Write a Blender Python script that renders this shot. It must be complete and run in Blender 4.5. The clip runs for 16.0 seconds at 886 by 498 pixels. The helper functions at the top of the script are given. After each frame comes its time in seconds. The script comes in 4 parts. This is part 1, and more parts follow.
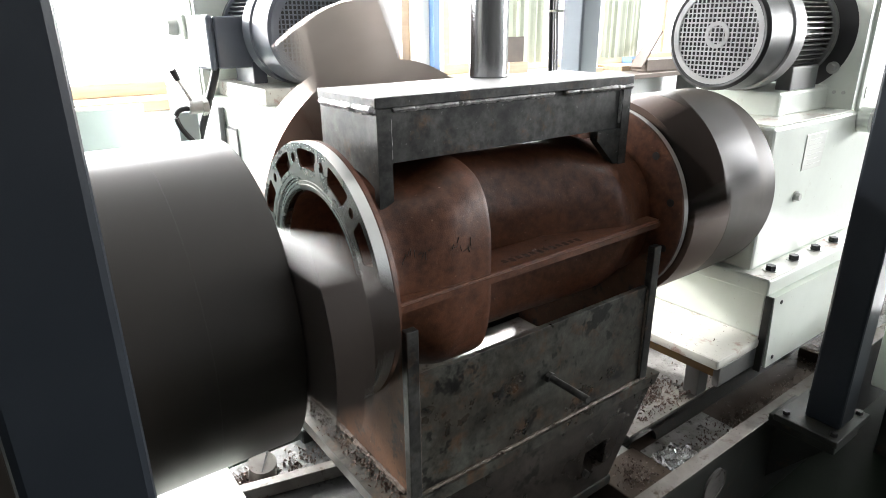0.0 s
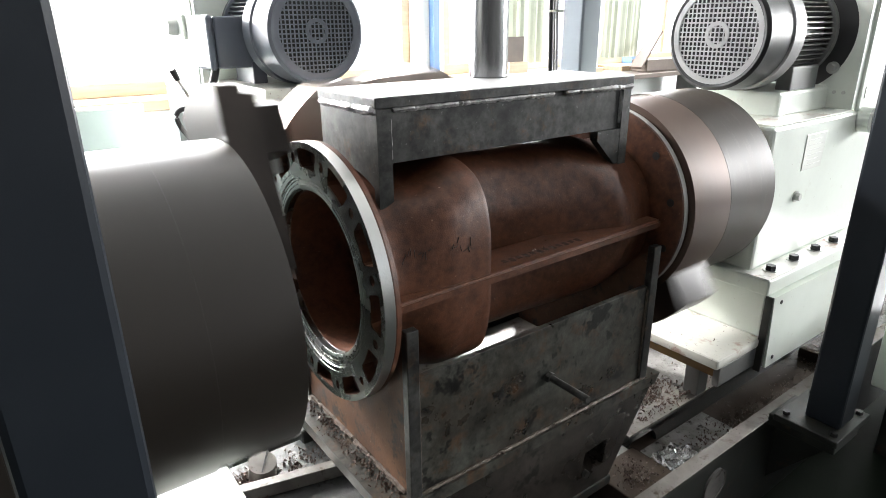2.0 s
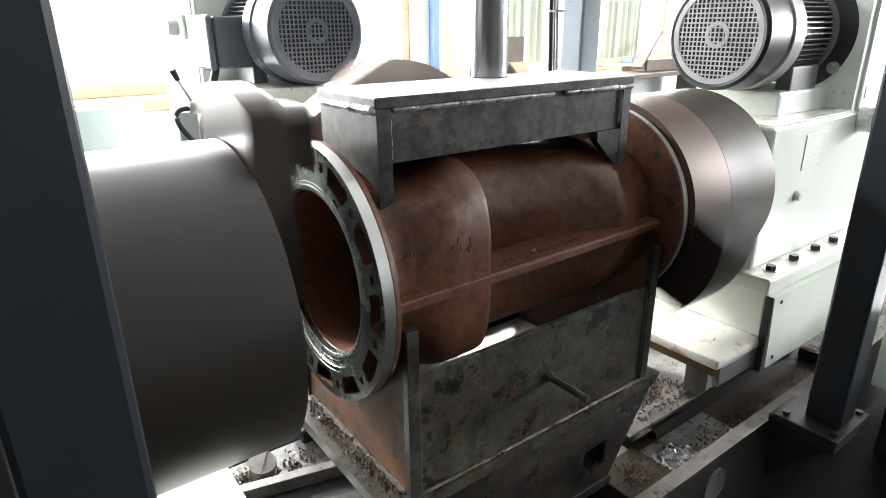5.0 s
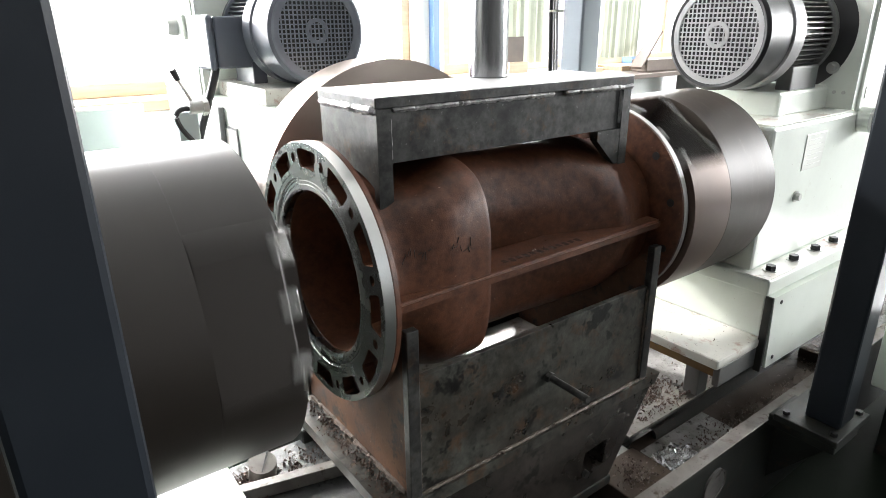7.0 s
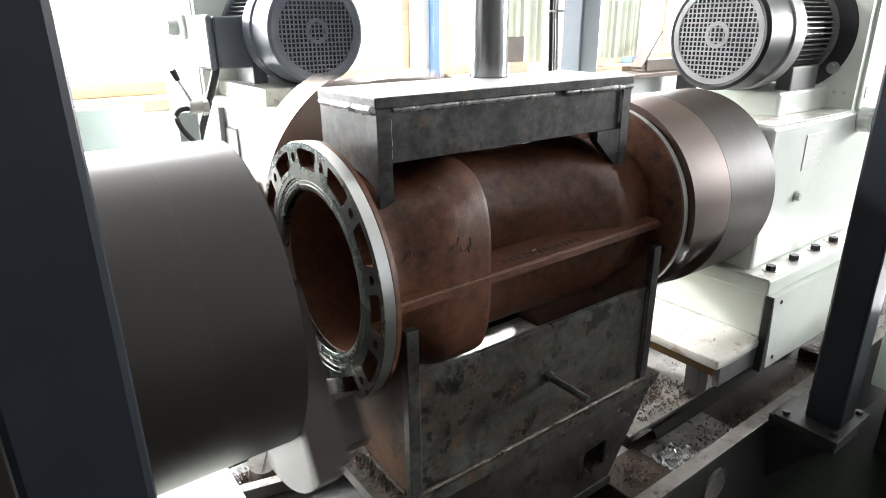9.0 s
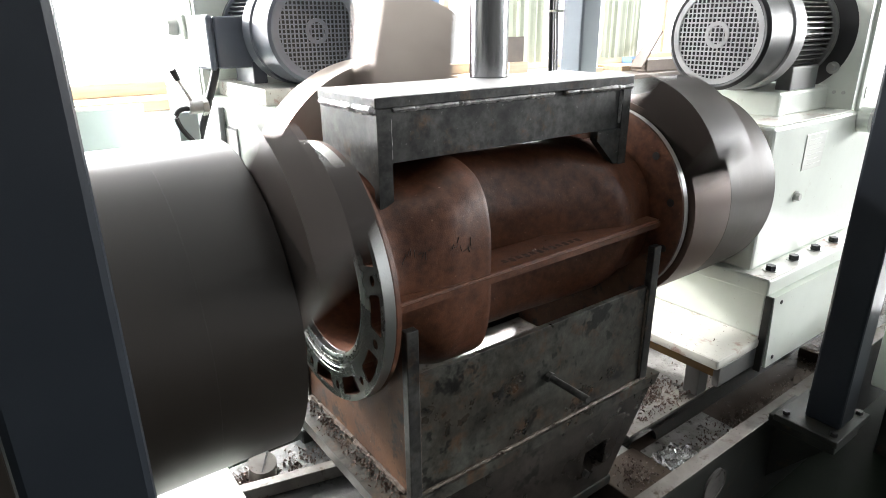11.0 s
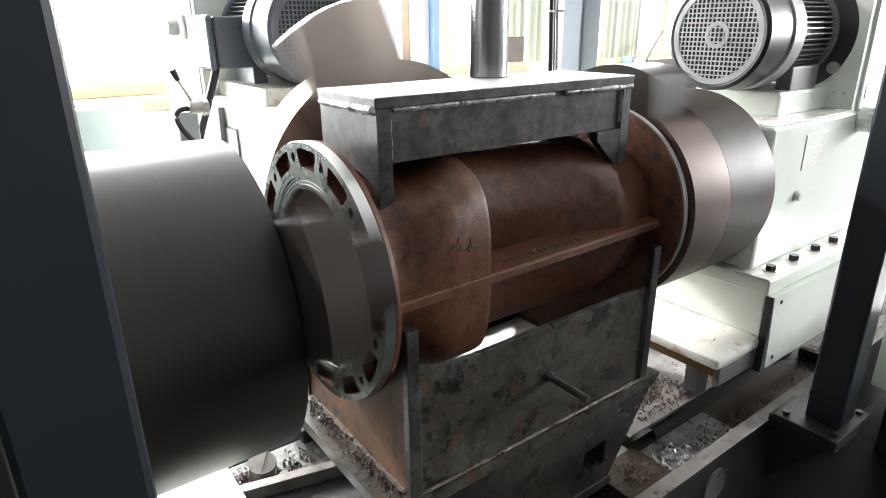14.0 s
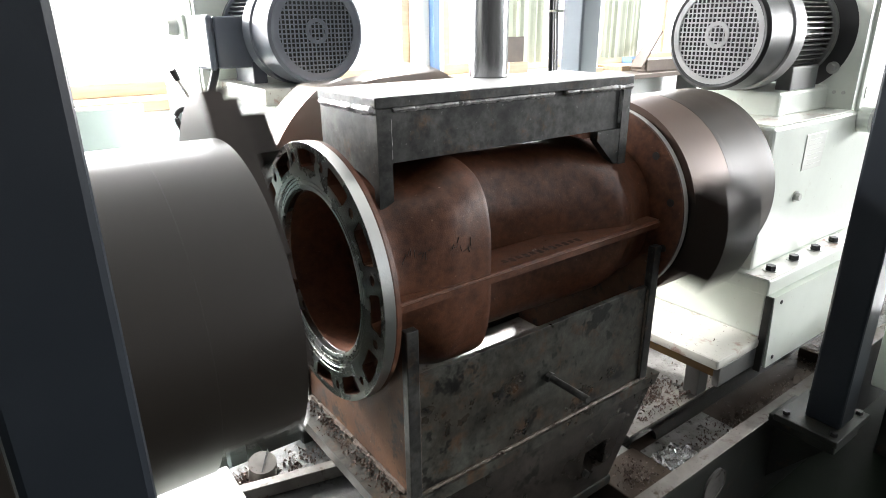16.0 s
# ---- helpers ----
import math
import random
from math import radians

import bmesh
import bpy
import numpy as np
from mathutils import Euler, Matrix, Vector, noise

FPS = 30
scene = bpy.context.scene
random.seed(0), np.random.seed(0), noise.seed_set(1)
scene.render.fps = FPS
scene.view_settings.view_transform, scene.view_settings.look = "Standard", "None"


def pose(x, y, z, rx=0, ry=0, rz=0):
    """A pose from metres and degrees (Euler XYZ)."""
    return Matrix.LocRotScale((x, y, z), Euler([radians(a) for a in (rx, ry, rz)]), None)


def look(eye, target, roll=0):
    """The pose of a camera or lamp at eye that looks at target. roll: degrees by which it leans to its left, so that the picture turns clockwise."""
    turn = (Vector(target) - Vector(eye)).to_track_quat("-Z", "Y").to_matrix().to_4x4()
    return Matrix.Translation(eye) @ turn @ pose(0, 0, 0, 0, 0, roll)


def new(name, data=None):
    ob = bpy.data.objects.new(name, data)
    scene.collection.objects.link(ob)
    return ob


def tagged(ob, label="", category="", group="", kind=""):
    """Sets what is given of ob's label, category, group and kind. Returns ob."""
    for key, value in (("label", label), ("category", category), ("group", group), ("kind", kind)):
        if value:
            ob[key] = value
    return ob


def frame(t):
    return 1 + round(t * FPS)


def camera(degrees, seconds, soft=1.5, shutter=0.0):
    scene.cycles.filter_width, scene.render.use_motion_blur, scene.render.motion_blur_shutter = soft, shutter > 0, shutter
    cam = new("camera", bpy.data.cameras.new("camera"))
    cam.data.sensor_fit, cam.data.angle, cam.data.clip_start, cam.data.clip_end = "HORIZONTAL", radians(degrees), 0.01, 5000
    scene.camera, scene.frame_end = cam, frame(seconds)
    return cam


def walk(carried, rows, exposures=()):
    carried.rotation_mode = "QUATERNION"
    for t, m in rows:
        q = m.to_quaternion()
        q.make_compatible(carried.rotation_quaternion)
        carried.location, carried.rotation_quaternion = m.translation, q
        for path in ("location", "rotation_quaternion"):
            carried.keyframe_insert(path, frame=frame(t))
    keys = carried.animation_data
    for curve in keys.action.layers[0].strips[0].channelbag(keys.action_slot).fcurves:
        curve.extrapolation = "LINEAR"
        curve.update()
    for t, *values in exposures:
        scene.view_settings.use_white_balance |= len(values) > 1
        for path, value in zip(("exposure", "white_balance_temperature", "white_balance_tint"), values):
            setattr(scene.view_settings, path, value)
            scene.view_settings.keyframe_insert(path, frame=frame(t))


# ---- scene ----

H = 1.05  # height of the spindle axis over the floor

# ---- camera ----
cam = camera(71.63, 16.0, soft=0.9, shutter=0.5)
EYE = Vector((-0.4928, -1.1160, 0.4904 + H))
YAW, PITCH, ROLL = 53.538, 20.186, -0.528
VIEW = Vector((math.cos(radians(YAW)) * math.cos(radians(PITCH)), math.sin(radians(YAW)) * math.cos(radians(PITCH)), -math.sin(radians(PITCH))))
STILL = look(EYE, EYE + VIEW, ROLL)
walk(cam, [(0.0, STILL), (16.0, STILL)], exposures=[(0.0, 0.34), (16.0, 0.34)])

# ---- light ----
world = bpy.data.worlds.new("sky")
scene.world = world
world.use_nodes = True
wn = world.node_tree.nodes
sky = wn.new("ShaderNodeTexSky")
sky.sky_type = "NISHITA"
sky.sun_disc = False
sky.sun_elevation, sky.sun_rotation = radians(28), radians(-14)
world.node_tree.links.new(sky.outputs[0], wn["Background"].inputs[0])
wn["Background"].inputs[1].default_value = 0.15

sun = new("sun", bpy.data.lights.new("sun", "SUN"))
sun.data.energy, sun.data.angle, sun.data.color = 4.5, radians(4), (1.0, 0.98, 0.95)
sun.matrix_world = look((-0.3, 6, 3.9), (1.2, 0, 0.6))


def area_light(name, at, to, w, h, power):
    """An area lamp: the sky's light in a window's opening, or added fill out of view."""
    ob = new(name, bpy.data.lights.new(name, "AREA"))
    ob.data.shape, ob.data.size, ob.data.size_y, ob.data.energy = "RECTANGLE", w, h, power
    ob.data.color = (0.985, 0.99, 1.0)
    ob.matrix_world = look(at, to)
    return ob


area_light("window_light_north", (2.2, 3.64, 2.38), (2.2, 0, 2.1), 8.9, 2.45, 1950)
area_light("window_light_south", (6.0, -5.8, 2.9), (1.9, 0, 1.0), 4.0, 2.2, 30)
# east and west: unseen fill, added to brighten faces turned that way
area_light("window_light_east", (8.85, -3.4, 2.6), (1.7, -0.2, 1.2), 3.6, 2.2, 980)
area_light("window_light_west", (-6.8, 1.2, 2.5), (0, 0.2, 1.2), 3.4, 2.2, 20)


# ---- materials ----
def rgb(v):
    return (v[0], v[1], v[2], 1.0)


def mat(name, base, rough=0.5, metal=0.0, dark=None, scale=6.0, mix=0.5, grain=60.0, bump=0.1, coat=0.0, stain=None, stain_at=0.62, stretch=None, rough_var=0.12, spec=0.5, specks=None, wear=None):
    """A procedural surface: two colours by large noise, stains with an edge, fine relief."""
    m = bpy.data.materials.new(name)
    m.use_nodes = True
    n, l = m.node_tree.nodes, m.node_tree.links
    b = n["Principled BSDF"]
    tc = n.new("ShaderNodeTexCoord")
    vec = tc.outputs["Object"]
    if stretch:
        mp = n.new("ShaderNodeMapping")
        mp.inputs["Scale"].default_value = stretch
        l.new(vec, mp.inputs["Vector"])
        vec = mp.outputs["Vector"]
    big = n.new("ShaderNodeTexNoise")
    big.inputs["Scale"].default_value, big.inputs["Detail"].default_value, big.inputs["Roughness"].default_value = scale, 6.0, 0.62
    l.new(vec, big.inputs["Vector"])
    ramp = n.new("ShaderNodeValToRGB")
    ramp.color_ramp.elements[0].position, ramp.color_ramp.elements[1].position = 0.5 - 0.28 * mix, 0.5 + 0.28 * mix
    ramp.color_ramp.elements[0].color = rgb(dark if dark else [c * 0.7 for c in base])
    ramp.color_ramp.elements[1].color = rgb(base)
    l.new(big.outputs["Fac"], ramp.inputs["Fac"])
    colour = ramp.outputs["Color"]
    fine = n.new("ShaderNodeTexNoise")
    fine.inputs["Scale"].default_value, fine.inputs["Detail"].default_value = grain, 4.0
    l.new(vec, fine.inputs["Vector"])
    if stain:
        st = n.new("ShaderNodeTexNoise")
        st.inputs["Scale"].default_value, st.inputs["Detail"].default_value, st.inputs["Roughness"].default_value = scale * 2.3, 8.0, 0.7
        l.new(tc.outputs["Object"], st.inputs["Vector"])
        sr = n.new("ShaderNodeValToRGB")
        sr.color_ramp.elements[0].position, sr.color_ramp.elements[1].position = stain_at - 0.05, stain_at + 0.06
        l.new(st.outputs["Fac"], sr.inputs["Fac"])
        mx = n.new("ShaderNodeMix")
        mx.data_type = "RGBA"
        l.new(sr.outputs["Color"], mx.inputs["Factor"])
        l.new(colour, mx.inputs["A"])
        mx.inputs["B"].default_value = rgb(stain)
        colour = mx.outputs["Result"]
    if specks:
        tint, size, share = specks
        sp = n.new("ShaderNodeTexNoise")
        sp.inputs["Scale"].default_value, sp.inputs["Detail"].default_value, sp.inputs["Roughness"].default_value = size, 3.0, 0.75
        l.new(tc.outputs["Object"], sp.inputs["Vector"])
        pr = n.new("ShaderNodeValToRGB")
        pr.color_ramp.elements[0].position, pr.color_ramp.elements[1].position = share, share + 0.05
        l.new(sp.outputs["Fac"], pr.inputs["Fac"])
        px = n.new("ShaderNodeMix")
        px.data_type = "RGBA"
        l.new(pr.outputs["Color"], px.inputs["Factor"])
        l.new(colour, px.inputs["A"])
        px.inputs["B"].default_value = rgb(tint)
        colour = px.outputs["Result"]
    if wear:
        wt = n.new("ShaderNodeTexNoise")
        wt.inputs["Scale"].default_value, wt.inputs["Detail"].default_value, wt.inputs["Roughness"].default_value = wear[0], 7.0, 0.7
        l.new(tc.outputs["Object"], wt.inputs["Vector"])
        wr = n.new("ShaderNodeMapRange")
        wr.inputs["From Min"].default_value, wr.inputs["From Max"].default_value = 0.35, 0.62
        wr.inputs["To Min"].default_value, wr.inputs["To Max"].default_value = wear[1], 1.25
        l.new(wt.outputs["Fac"], wr.inputs["Value"])
        wm = n.new("ShaderNodeVectorMath")
        wm.operation = "SCALE"
        l.new(colour, wm.inputs[0])
        l.new(wr.outputs["Result"], wm.inputs["Scale"])
        colour = wm.outputs["Vector"]
    l.new(colour, b.inputs["Base Color"])
    mr = n.new("ShaderNodeMapRange")
    mr.inputs["To Min"].default_value, mr.inputs["To Max"].default_value = max(0.03, rough - rough_var), min(1.0, rough + rough_var)
    l.new(big.outputs["Fac"], mr.inputs["Value"])
    l.new(mr.outputs["Result"], b.inputs["Roughness"])
    b.inputs["Metallic"].default_value = metal
    b.inputs["Specular IOR Level"].default_value = spec
    b.inputs["Coat Weight"].default_value = coat
    bp = n.new("ShaderNodeBump")
    bp.inputs["Strength"].default_value, bp.inputs["Distance"].default_value = bump, 0.004
    l.new(fine.outputs["Fac"], bp.inputs["Height"])
    l.new(bp.outputs["Normal"], b.inputs["Normal"])
    return m


RUST = mat("rusty_cast_iron", (0.112, 0.043, 0.022), 0.40, 0.0, (0.058, 0.0225, 0.012), 5.0, 1.0, 420, 0.16, stain=(0.145, 0.060, 0.030), stain_at=0.64, spec=0.4, specks=((0.27, 0.17, 0.12), 130, 0.68), wear=(40, 0.62))
RUST_PLATE = mat("rusty_plate", (0.18, 0.092, 0.052), 0.55, 0.0, (0.06, 0.03, 0.02), 8.0, 0.8, 160, 0.2, stain=(0.04, 0.034, 0.03), stain_at=0.57, spec=0.3, specks=((0.30, 0.22, 0.16), 120, 0.68))
MACHINED = mat("machined_steel", (0.62, 0.62, 0.60), 0.32, 1.0, (0.50, 0.50, 0.49), 9.0, 0.8, 220, 0.08)
FACED = mat("freshly_faced_iron", (0.44, 0.445, 0.43), 0.27, 1.0, (0.34, 0.345, 0.33), 7.0, 0.9, 300, 0.05)
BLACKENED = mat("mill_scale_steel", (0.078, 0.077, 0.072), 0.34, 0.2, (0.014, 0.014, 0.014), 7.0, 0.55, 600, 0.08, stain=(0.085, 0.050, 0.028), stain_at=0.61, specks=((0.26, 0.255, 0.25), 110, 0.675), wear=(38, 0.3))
SCALE_PLATE = mat("scaled_steel_plate", (0.074, 0.076, 0.066), 0.30, 0.1, (0.032, 0.026, 0.020), 7.0, 0.5, 200, 0.08, stain=(0.080, 0.046, 0.027), stain_at=0.575, specks=((0.013, 0.012, 0.011), 13, 0.56), wear=(34, 0.45))
PEDESTAL = mat("dark_oily_pedestal", (0.040, 0.034, 0.029), 0.28, 0.1, (0.012, 0.010, 0.0085), 5.0, 0.6, 200, 0.08, stain=(0.10, 0.098, 0.092), stain_at=0.66, specks=((0.008, 0.007, 0.006), 11, 0.58), wear=(28, 0.45))
# pale base puts the window's glare into the clamp plate's top
PLATE_TOP = mat("plate_top_glare", (0.60, 0.60, 0.60), 0.34, 0.3, (0.48, 0.48, 0.48), 8.0, 0.8, 120, 0.1)
WELD_DARK = mat("rusted_weld_bead", (0.17, 0.135, 0.11), 0.5, 0.4, (0.04, 0.03, 0.024), 60, 0.9, 200, 0.5)
WELD = mat("weld_bead", (0.58, 0.575, 0.57), 0.36, 0.5, (0.20, 0.195, 0.19), 60, 0.9, 200, 0.5)
DRUM = mat("oiled_steel_drum", (0.025, 0.0205, 0.0172), 0.34, 0.1, (0.019, 0.0158, 0.0132), 5.0, 1.4, 260, 0.02, stretch=(1, 0.4, 0.4), spec=0.6, rough_var=0.04, specks=((0.030, 0.027, 0.024), 46, 0.69))
DRUM_DULL = mat("dull_oiled_steel", (0.046, 0.035, 0.027), 0.48, 0.1, (0.026, 0.020, 0.0155), 8.0, 0.8, 240, 0.04, stretch=(1, 0.2, 0.2), spec=0.25, specks=((0.075, 0.062, 0.052), 40, 0.62))
SLIDE_BROWN = mat("oiled_slide_steel", (0.052, 0.042, 0.037), 0.32, 0.25, (0.030, 0.024, 0.021), 9.0, 0.8, 240, 0.04, stretch=(1, 5, 1), spec=0.35)
SLIDE_DARK = mat("blackened_slide", (0.030, 0.023, 0.0195), 0.34, 0.2, (0.016, 0.012, 0.010), 9.0, 0.8, 240, 0.05, spec=0.35)
DRUM_BROWN = mat("oil_browned_steel", (0.12, 0.078, 0.060), 0.50, 0.4, (0.072, 0.046, 0.036), 8.0, 0.8, 240, 0.04)
DRUM_SLIDE = mat("ground_steel_slide", (0.33, 0.285, 0.25), 0.36, 0.8, (0.22, 0.185, 0.165), 6.0, 0.8, 240, 0.04)
SLOT_BRIGHT = mat("ground_block_steel", (0.40, 0.39, 0.38), 0.2, 0.9, (0.30, 0.29, 0.28), 8.0, 0.8, 90, 0.05)
SLOT = mat("dark_slot_steel", (0.06, 0.058, 0.056), 0.3, 0.7, (0.035, 0.033, 0.032), 8.0, 0.8, 90, 0.1)
CREAM = mat("cream_machine_paint", (0.74, 0.78, 0.715), 0.34, 0.0, (0.66, 0.70, 0.635), 5.0, 0.8, 60, 0.06, coat=0.25, stain=(0.55, 0.54, 0.46), stain_at=0.66, specks=((0.30, 0.25, 0.20), 75, 0.70))
CREAM_DIRTY = mat("oily_cream_paint", (0.72, 0.72, 0.665), 0.30, 0.0, (0.56, 0.545, 0.49), 4.0, 0.9, 60, 0.08, coat=0.2, stain=(0.36, 0.20, 0.15), stain_at=0.60, specks=((0.10, 0.07, 0.05), 70, 0.65))
POST = mat("slate_post_paint", (0.019, 0.023, 0.029), 0.34, 0.0, (0.015, 0.018, 0.023), 4.0, 0.8, 300, 0.03, spec=0.35)
POST_PALE = mat("pale_post_paint", (0.17, 0.20, 0.235), 0.30, 0.0, (0.14, 0.165, 0.195), 4.0, 0.8, 300, 0.03)
BED = mat("dark_bed_casting", (0.030, 0.032, 0.027), 0.45, 0.1, (0.011, 0.011, 0.010), 7.0, 0.9, 160, 0.15, stain=(0.055, 0.036, 0.025), stain_at=0.6, spec=0.4, specks=((0.10, 0.085, 0.07), 130, 0.70))
# worn steel, base lightened for the window reflected in the rails
BED_TOP = mat("bed_rail_top", (0.34, 0.32, 0.30), 0.22, 0.3, (0.16, 0.145, 0.13), 9.0, 0.9, 120, 0.15, stain=(0.10, 0.078, 0.060), stain_at=0.62, specks=((0.04, 0.03, 0.025), 150, 0.66))
TRAY = mat("oily_chip_tray", (0.090, 0.068, 0.053), 0.22, 0.1, (0.040, 0.030, 0.024), 5.0, 1.0, 90, 0.15, stain=(0.15, 0.13, 0.11), stain_at=0.68, specks=((0.02, 0.015, 0.012), 150, 0.65))
# slate lifted above its own tone to stand for window haze
MOTOR_DARK = mat("slate_paint_in_glare", (0.105, 0.115, 0.14), 0.36, 0.0, (0.085, 0.094, 0.115), 6.0, 0.8, 250, 0.04, coat=0.3)
MOTOR_GREY = mat("grey_motor_paint", (0.17, 0.17, 0.165), 0.38, 0.2, (0.12, 0.12, 0.116), 6.0, 0.8, 150, 0.05)
GRILLE = mat("grille_zinc", (0.33, 0.33, 0.33), 0.42, 0.3, (0.24, 0.24, 0.24), 14.0, 0.8, 200, 0.05)
TURNED_RIM = mat("turned_flange_rim", (0.70, 0.70, 0.68), 0.42, 0.5, (0.56, 0.56, 0.54), 12.0, 0.8, 220, 0.06)
BLACK = mat("black_plastic", (0.02, 0.02, 0.022), 0.4, 0.0, (0.015, 0.015, 0.016), 8.0, 0.8, 120, 0.05)
CHROME = mat("chromed_rod", (0.34, 0.34, 0.345), 0.24, 1.0, (0.26, 0.26, 0.265), 7.0, 0.8, 90, 0.02, stretch=(9, 9, 0.25))
ZINC = mat("zinc_fitting", (0.60, 0.60, 0.58), 0.35, 0.8, (0.45, 0.45, 0.43), 15, 0.8, 200, 0.1)
WHITE_WALL = mat("white_plaster", (0.80, 0.81, 0.79), 0.7, 0.0, (0.74, 0.75, 0.73), 1.5, 0.9, 60, 0.1)
PANEL = mat("pale_blue_panel", (0.50, 0.57, 0.57), 0.5, 0.0, (0.42, 0.49, 0.49), 2.0, 0.9, 50, 0.05)
WOOD = mat("pale_window_wood", (0.52, 0.40, 0.28), 0.5, 0.0, (0.40, 0.29, 0.19), 8.0, 0.9, 90, 0.1, stretch=(0.3, 4, 4))
# dark grey for unseen walls, to hold down bounce and reflections
GREY_WALL = mat("grey_wall_paint", (0.10, 0.10, 0.098), 0.6, 0.0, (0.08, 0.08, 0.078), 1.5, 0.9, 60, 0.1)
# wet deck; its pale base stands for the mirrored window
DECK = mat("wet_deck_with_glare", (0.50, 0.49, 0.475), 0.14, 0.3, (0.17, 0.155, 0.14), 9.0, 0.7, 120, 0.35, stain=(0.04, 0.032, 0.027), stain_at=0.60, specks=((0.04, 0.030, 0.026), 150, 0.63), rough_var=0.06)
DECK_GREY = mat("grey_oily_deck", (0.17, 0.17, 0.168), 0.20, 0.2, (0.060, 0.057, 0.054), 9.0, 0.7, 120, 0.35, stain=(0.03, 0.025, 0.021), stain_at=0.60, specks=((0.42, 0.42, 0.41), 170, 0.68), rough_var=0.08)
BOARD = mat("brown_fibre_board", (0.12, 0.092, 0.072), 0.6, 0.0, (0.07, 0.053, 0.042), 7, 0.9, 80, 0.1)
CURTAIN = mat("pale_cream_sheet", (0.52, 0.55, 0.46), 0.6, 0.0, (0.43, 0.46, 0.38), 3, 0.9, 60, 0.05)
BLUE = mat("pale_blue_frame_paint", (0.12, 0.22, 0.42), 0.45, 0.0, (0.09, 0.18, 0.36), 4.0, 0.8, 100, 0.05)
FLOOR = mat("green_workshop_floor", (0.012, 0.0175, 0.0115), 0.6, 0.0, (0.006, 0.0085, 0.0055), 1.2, 0.9, 40, 0.08, stain=(0.005, 0.005, 0.004), stain_at=0.6, spec=0.12)
CEILING = mat("grey_ceiling_sheet", (0.44, 0.445, 0.445), 0.6, 0.0, (0.37, 0.375, 0.375), 1.0, 0.8, 30, 0.05)
CHIPS = mat("iron_chips", (0.16, 0.115, 0.095), 0.5, 0.6, (0.06, 0.042, 0.036), 60, 0.9, 200, 0.3)
# worn yellow with the way plate's shadow put into its colour
YELLOW = mat("shaded_yellow_paint", (0.22, 0.125, 0.03), 0.5, 0.0, (0.10, 0.055, 0.02), 8, 0.9, 90, 0.1)
INK = mat("black_marker", (0.025, 0.018, 0.016), 0.7, 0.0, (0.04, 0.025, 0.02), 30, 0.9, 200, 0.1)
LABEL_WHITE = mat("nameplate_enamel", (0.66, 0.67, 0.63), 0.4, 0.3, (0.58, 0.59, 0.55), 10, 0.8, 100, 0.05)
FOIL = mat("crumpled_foil", (0.75, 0.75, 0.75), 0.2, 0.9, (0.6, 0.6, 0.6), 30, 0.8, 150, 0.4)

GLOW = bpy.data.materials.new("overcast_glow")
GLOW.use_nodes = True
GLOW.node_tree.nodes["Principled BSDF"].inputs["Base Color"].default_value = (0.8, 0.8, 0.8, 1)
GLOW.node_tree.nodes["Principled BSDF"].inputs["Emission Color"].default_value = (0.95, 0.98, 1.0, 1)
GLOW.node_tree.nodes["Principled BSDF"].inputs["Emission Strength"].default_value = 3.0


# ---- building helpers ----
def box(bm, x0, x1, y0, y1, z0, z1, bevel=0.0):
    m = Matrix.LocRotScale(((x0 + x1) / 2, (y0 + y1) / 2, (z0 + z1) / 2), None, (abs(x1 - x0), abs(y1 - y0), abs(z1 - z0)))
    made = bmesh.ops.create_cube(bm, size=1, matrix=m)["verts"]
    if bevel:
        edges = list({e for v in made for e in v.link_edges})
        bmesh.ops.bevel(bm, geom=edges, offset=bevel, segments=2, affect="EDGES", profile=0.5)
    return bm


def rod(bm, a, b, r, r2=None, n=20):
    a, b = Vector(a), Vector(b)
    q = (b - a).to_track_quat("Z", "Y").to_matrix().to_4x4()
    bmesh.ops.create_cone(bm, cap_ends=True, segments=n, radius1=r, radius2=r if r2 is None else r2, depth=(b - a).length, matrix=Matrix.Translation((a + b) / 2) @ q)
    return bm


def prism(bm, pts, x0, x1):
    """A prism over an outline in (y, z), from x0 to x1."""
    va = [bm.verts.new((x0, y, z)) for y, z in pts]
    vb = [bm.verts.new((x1, y, z)) for y, z in pts]
    bm.faces.new(va), bm.faces.new(vb)
    for i in range(len(pts)):
        j = (i + 1) % len(pts)
        bm.faces.new((va[i], va[j], vb[j], vb[i]))
    bmesh.ops.recalc_face_normals(bm, faces=bm.faces)
    return bm


def slab(bm, pts, y0, y1):
    """A prism over an outline in (x, z), from y0 to y1."""
    va = [bm.verts.new((x, y0, z)) for x, z in pts]
    vb = [bm.verts.new((x, y1, z)) for x, z in pts]
    bm.faces.new(va), bm.faces.new(vb)
    for i in range(len(pts)):
        j = (i + 1) % len(pts)
        bm.faces.new((va[i], va[j], vb[j], vb[i]))
    bmesh.ops.recalc_face_normals(bm, faces=bm.faces)
    return bm


def turned(bm, profile, n=72, closed=True):
    """A ring turned round the x axis from a profile of (x, r)."""
    rings = []
    for x, r in profile:
        rings.append([bm.verts.new((x, r * math.cos(2 * math.pi * i / n), r * math.sin(2 * math.pi * i / n))) for i in range(n)])
    count = len(rings)
    for k in range(count if closed else count - 1):
        a, b = rings[k], rings[(k + 1) % count]
        for i in range(n):
            j = (i + 1) % n
            bm.faces.new((a[i], a[j], b[j], b[i]))
    if not closed:
        bm.faces.new(rings[0]), bm.faces.new(rings[-1])
    bmesh.ops.recalc_face_normals(bm, faces=bm.faces)
    return bm


